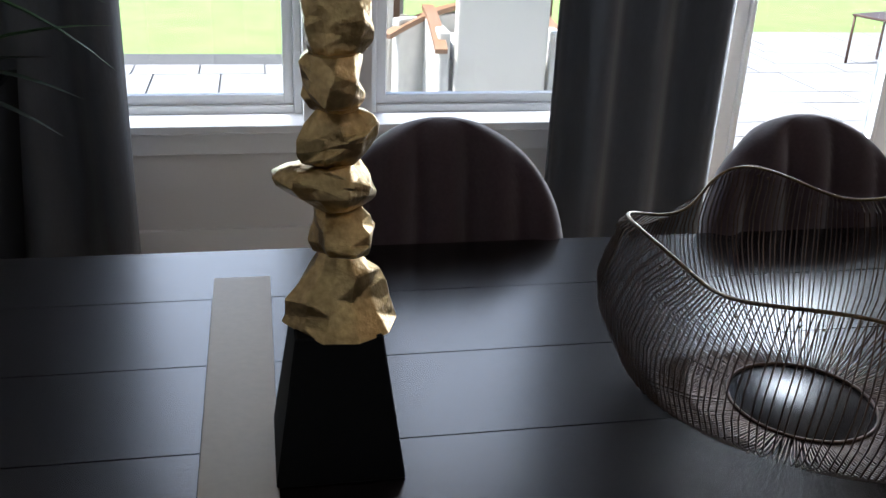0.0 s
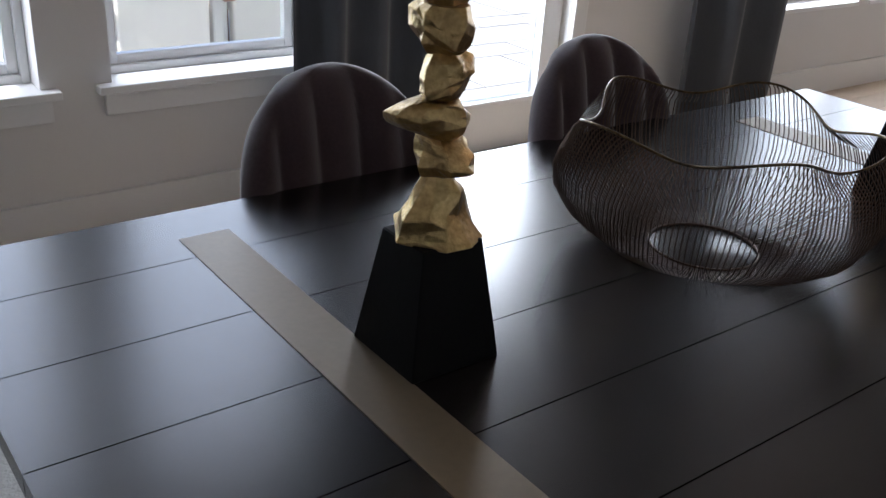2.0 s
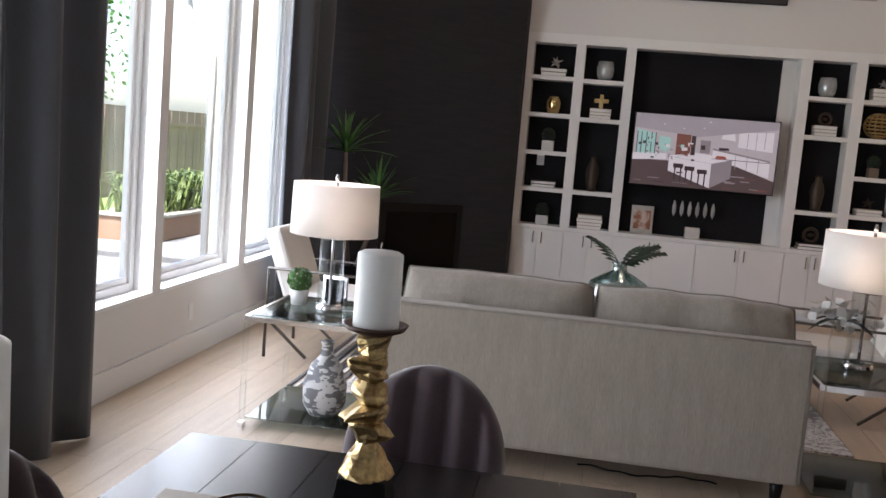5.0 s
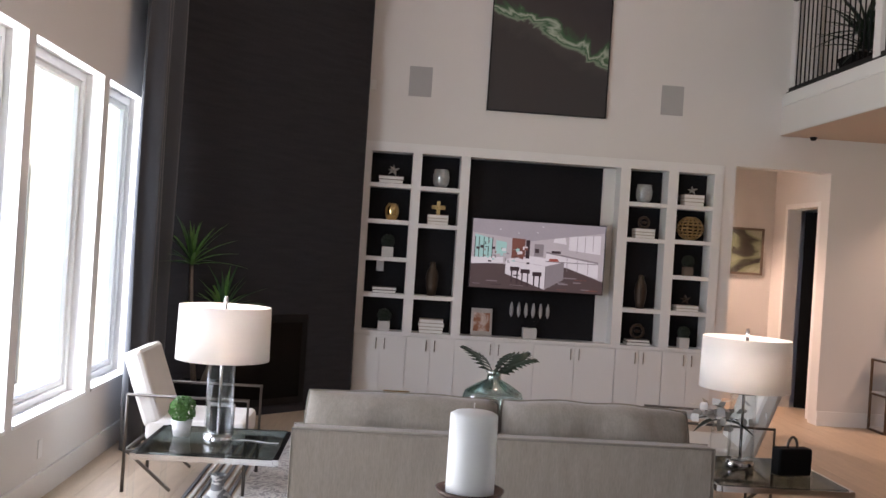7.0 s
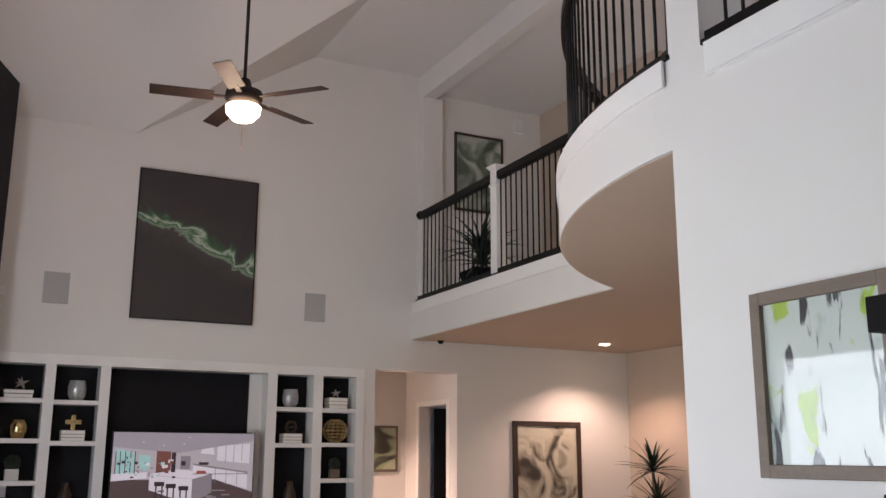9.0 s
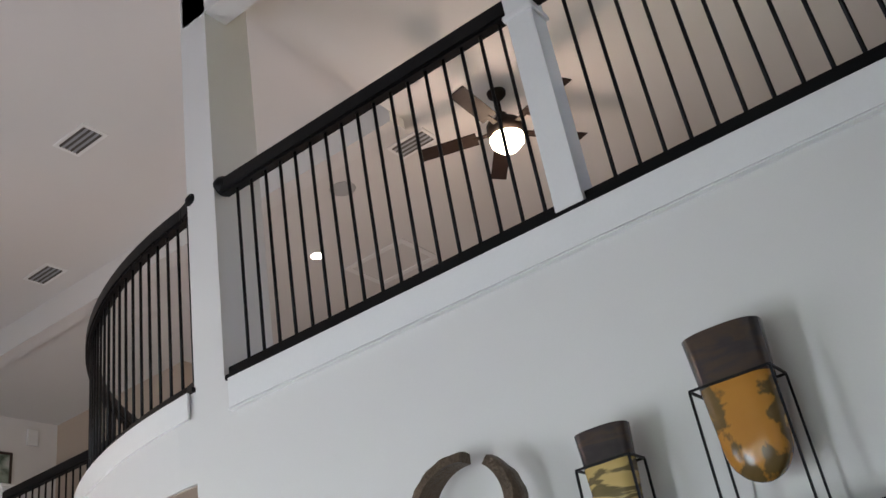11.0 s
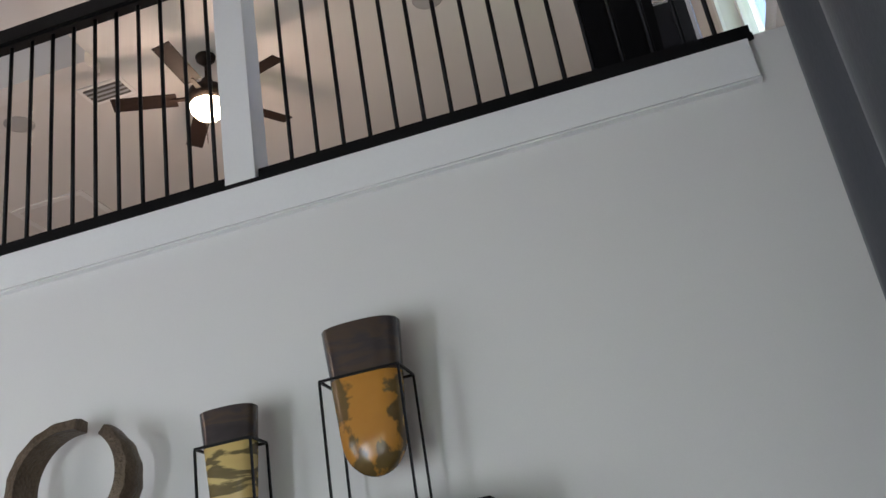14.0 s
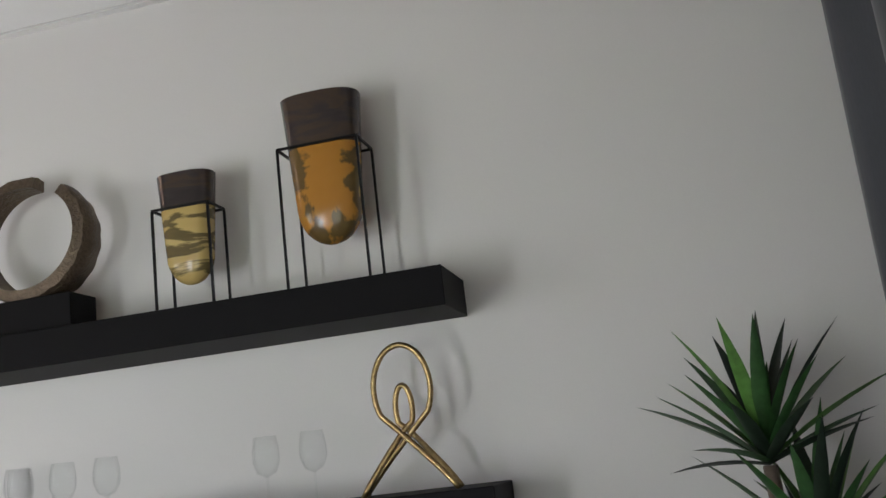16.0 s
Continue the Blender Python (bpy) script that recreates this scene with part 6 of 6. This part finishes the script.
def patio_chair(at, rz, label):
    c_ = thing("patio_chair", label, "chair", at, rz, "chairs on the patio")
    part("back", box(B(), -0.27, 0.27, -0.04, 0.02, 0.02, 0.88, 0.015), CREAM, c_, "cream woven back panel")
    part("seat", box(B(), -0.25, 0.25, 0.02, 0.52, 0.34, 0.46, 0.03), CREAM, c_)
    for s in (-1, 1):
        part("side", box(B(), s * 0.33 - 0.035, s * 0.33 + 0.035, -0.02, 0.55, 0.0, 0.56, 0.015), WICKER, c_, "white wicker side")
        bm = B()
        for k in range(8):
            q = k / 7
            bar(bm, (s * (0.33 + 0.03 * q), 0.58 - 0.6 * q, 0.60 - 0.1 * q * q), (s * (0.33 + 0.03 * (q + 0.15)), 0.58 - 0.6 * (q + 0.15), 0.60 - 0.1 * (q + 0.15) ** 2), 0.07, 0.03)
        part("arm", bm, TEAK, c_, "teak armrest")
    return c_


p0 = patio_chair((1.32, 5.3, -0.118), 0, "white wicker patio chair with teak arms")
copy_thing(p0, pose(0.62, 6.0, -0.118, 0, 0, -60))
copy_thing(p0, pose(2.05, 5.45, -0.118, 0, 0, 8))
ptb = thing("patio_table", "slatted teak patio table", "table", (1.4, 6.35, -0.118))
for k in range(7):
    part("slat", box(B(), -0.7, 0.7, -0.4 + k * 0.115, -0.4 + k * 0.115 + 0.1, 0.70, 0.73), TEAK, ptb)
for x in (-0.6, 0.6):
    for y2 in (-0.33, 0.33):
        part("leg", box(B(), x - 0.035, x + 0.035, y2 - 0.035, y2 + 0.035, 0, 0.70), TEAK, ptb)
for x, rz in ((5.0, 20), (6.2, -10)):
    dk = thing("perforated_chair", "dark perforated metal garden chair", "chair", (x, 6.7, -0.118), rz, "dark chairs on the patio")
    bm = B()
    for i in range(8):
        for j in range(5):
            box(bm, -0.2 + i * 0.05, -0.2 + i * 0.05 + 0.034, -0.012, 0.0, 0.30 + j * 0.09, 0.30 + j * 0.09 + 0.06)
    box(bm, -0.22, 0.22, -0.006, -0.002, 0.26, 0.76)
    part("back", bm, BROWN, dk)
    part("seat", box(B(), -0.22, 0.22, 0.0, 0.4, 0.38, 0.40, 0.008), BROWN, dk)
    for a in (-0.2, 0.2):
        for b in (0.0, 0.38):
            part("leg", tube(B(), [(a, b, 0.39), (a, b, 0)], 0.012, 8), BROWN, dk)
po = thing("patio_post", "white painted patio post", "post", (-1.02, 5.75, -0.118))
part("shaft", box(B(), -0.09, 0.09, -0.09, 0.09, 0, 3.0, 0.006), TRIM, po)
part("plinth", box(B(), -0.12, 0.12, -0.12, 0.12, 0, 0.18, 0.01), TRIM, po)
wing = setting("house_wing", box(B(), 10.2, 16, N + 0.2, 5.15, -0.135, 4.2), STUCCO, "cream stucco wing of the house", "house")
ds = thing("downspout", "grey rain downspout on the wing's corner", "downspout", (10.14, 5.1, -0.13))
part("pipe", tube(B(), [(0, 0.06, 0), (0, 0.06, 2.5), (-0.12, 0.3, 2.9), (-0.12, 0.36, 3.2)], 0.04, 8), GREYS, ds)
ev = thing("eave", "striped soffit of the roof edge", "roof edge", (10.3, 5.2, 3.15))
for k in range(6):
    part("board", box(B(), -0.5, 4, 0.08 * k, 0.08 * k + 0.07, 0.02 * k, 0.02 * k + 0.03), TRIM if k % 2 else GREYS, ev)
fen = thing("wooden_fence", "weathered cedar fence behind the garden", "fence", (0, 0, -0.135))
fm = mesh_of("board", box(B(), 0, 0.135, 0, 0.02, 0, 1.85), FENCE)
for k in range(150):
    o = new("board", fm)
    o.parent, o.location = fen, (8.0 + k * 0.14, 10.2 + 0.006 * (k % 3), 0)
for z in (0.3, 1.5):
    part("rail", box(B(), 8.0, 29.0, 10.16, 10.2, z, z + 0.09), FENCE, fen)
rp = thing("raised_planter", "timber raised planter with a green border", "planter", (12.75, 6.7, -0.135))
part("box", box(B(), -1.6, 3.0, -0.4, 0.5, 0, 0.34, 0.02), TEAK, rp)
part("coping", box(B(), -1.64, 3.04, -0.44, 0.54, 0.34, 0.38, 0.01), STUCCO, rp)
bm = B()
rnd = random.Random(8)
for _ in range(700):
    x, y2 = rnd.uniform(-1.5, 2.9), rnd.uniform(-0.3, 0.45)
    a, L = rnd.uniform(0, 6.28), rnd.uniform(0.35, 0.75)
    d = Vector((math.cos(a), math.sin(a), 0))
    s_ = Vector((-d.y, d.x, 0)) * 0.02
    b0 = Vector((x, y2, 0.36))
    m1, tip = b0 + d * L * 0.3 + Vector((0, 0, L * 0.75)), b0 + d * L * 0.75 + Vector((0, 0, L * 0.7))
    bm.faces.new([bm.verts.new(v) for v in (b0 - s_, b0 + s_, m1 + s_, m1 - s_)])
    bm.faces.new([bm.verts.new(v) for v in (m1 - s_, m1 + s_, tip)])
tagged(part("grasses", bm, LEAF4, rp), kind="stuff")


def tree(at, h, r, seed, label):
    t = thing("tree", label, "tree", at)
    rnd = random.Random(seed)
    part("trunk", tube(B(), [(0, 0, 0), (0.1, 0.05, h * 0.3), (0.0, 0.1, h * 0.6)], [0.18, 0.13, 0.07], 8), TAUPE, t)
    tips = []
    for k in range(9):
        a, e = k * 2.4, rnd.uniform(0.3, 1.1)
        p = Vector((0, 0.05, h * rnd.uniform(0.3, 0.58)))
        q = p + Vector((math.cos(a) * math.cos(e), math.sin(a) * math.cos(e), math.sin(e))) * r * rnd.uniform(0.6, 1.0)
        part("limb", tube(B(), [p, (p + q) / 2 + Vector((0, 0, 0.15)), q], [0.06, 0.04, 0.02], 6), TAUPE, t)
        tips.append(q)
    bm = B()
    for q in tips + [Vector((0, 0, h * 0.7)), Vector((0.2, 0, h * 0.85))]:
        for _ in range(230):
            c_ = q + Vector((rnd.gauss(0, 1), rnd.gauss(0, 1), rnd.gauss(0, 0.8))) * r * 0.26
            d = Vector((rnd.gauss(0, 1), rnd.gauss(0, 1), rnd.gauss(0, 1))).normalized()
            t1 = d.orthogonal().normalized() * 0.09
            t2 = d.cross(t1) * 0.6
            bm.faces.new([bm.verts.new(c_ + v) for v in (t1, t2, -t1, -t2)])
    tagged(part("crown", bm, LEAF2, t), kind="stuff")


tree((-8.0, 4.0, -0.135), 6.5, 2.4, 1, "leafy tree on the west lawn")
tree((-7.0, -1.5, -0.135), 5.5, 2.0, 2, "leafy tree on the west lawn")
tree((14.5, 13.0, -0.135), 6.0, 2.2, 3, "leafy tree behind the fence")
tree((21.0, 14.0, -0.135), 6.0, 2.4, 4, "leafy tree behind the fence")

# ---- oak floor planks ----
fl_ = tagged(new("floor"), "pale oak plank floor", "floor", kind="structure")
rnd = random.Random(2)
cache = {}


def plank(x, y, L):
    key = round(L, 2)
    if key not in cache:
        cache[key] = mesh_of("plank", box(B(), 0.001, L - 0.001, 0.001, 0.189, -0.004, 0.0), OAK)
    ob = new("plank", cache[key])
    ob.parent, ob.location = fl_, (x, y, -0.0002 * rnd.random())


y = N - 0.19
while y > -6.2:
    x = W - rnd.choice((0.0, 0.4, 0.8, 1.2))
    while x < E + 1.8:
        L = rnd.choice((1.4, 1.8, 2.2))
        plank(x, y, L)
        x += L
    y -= 0.19
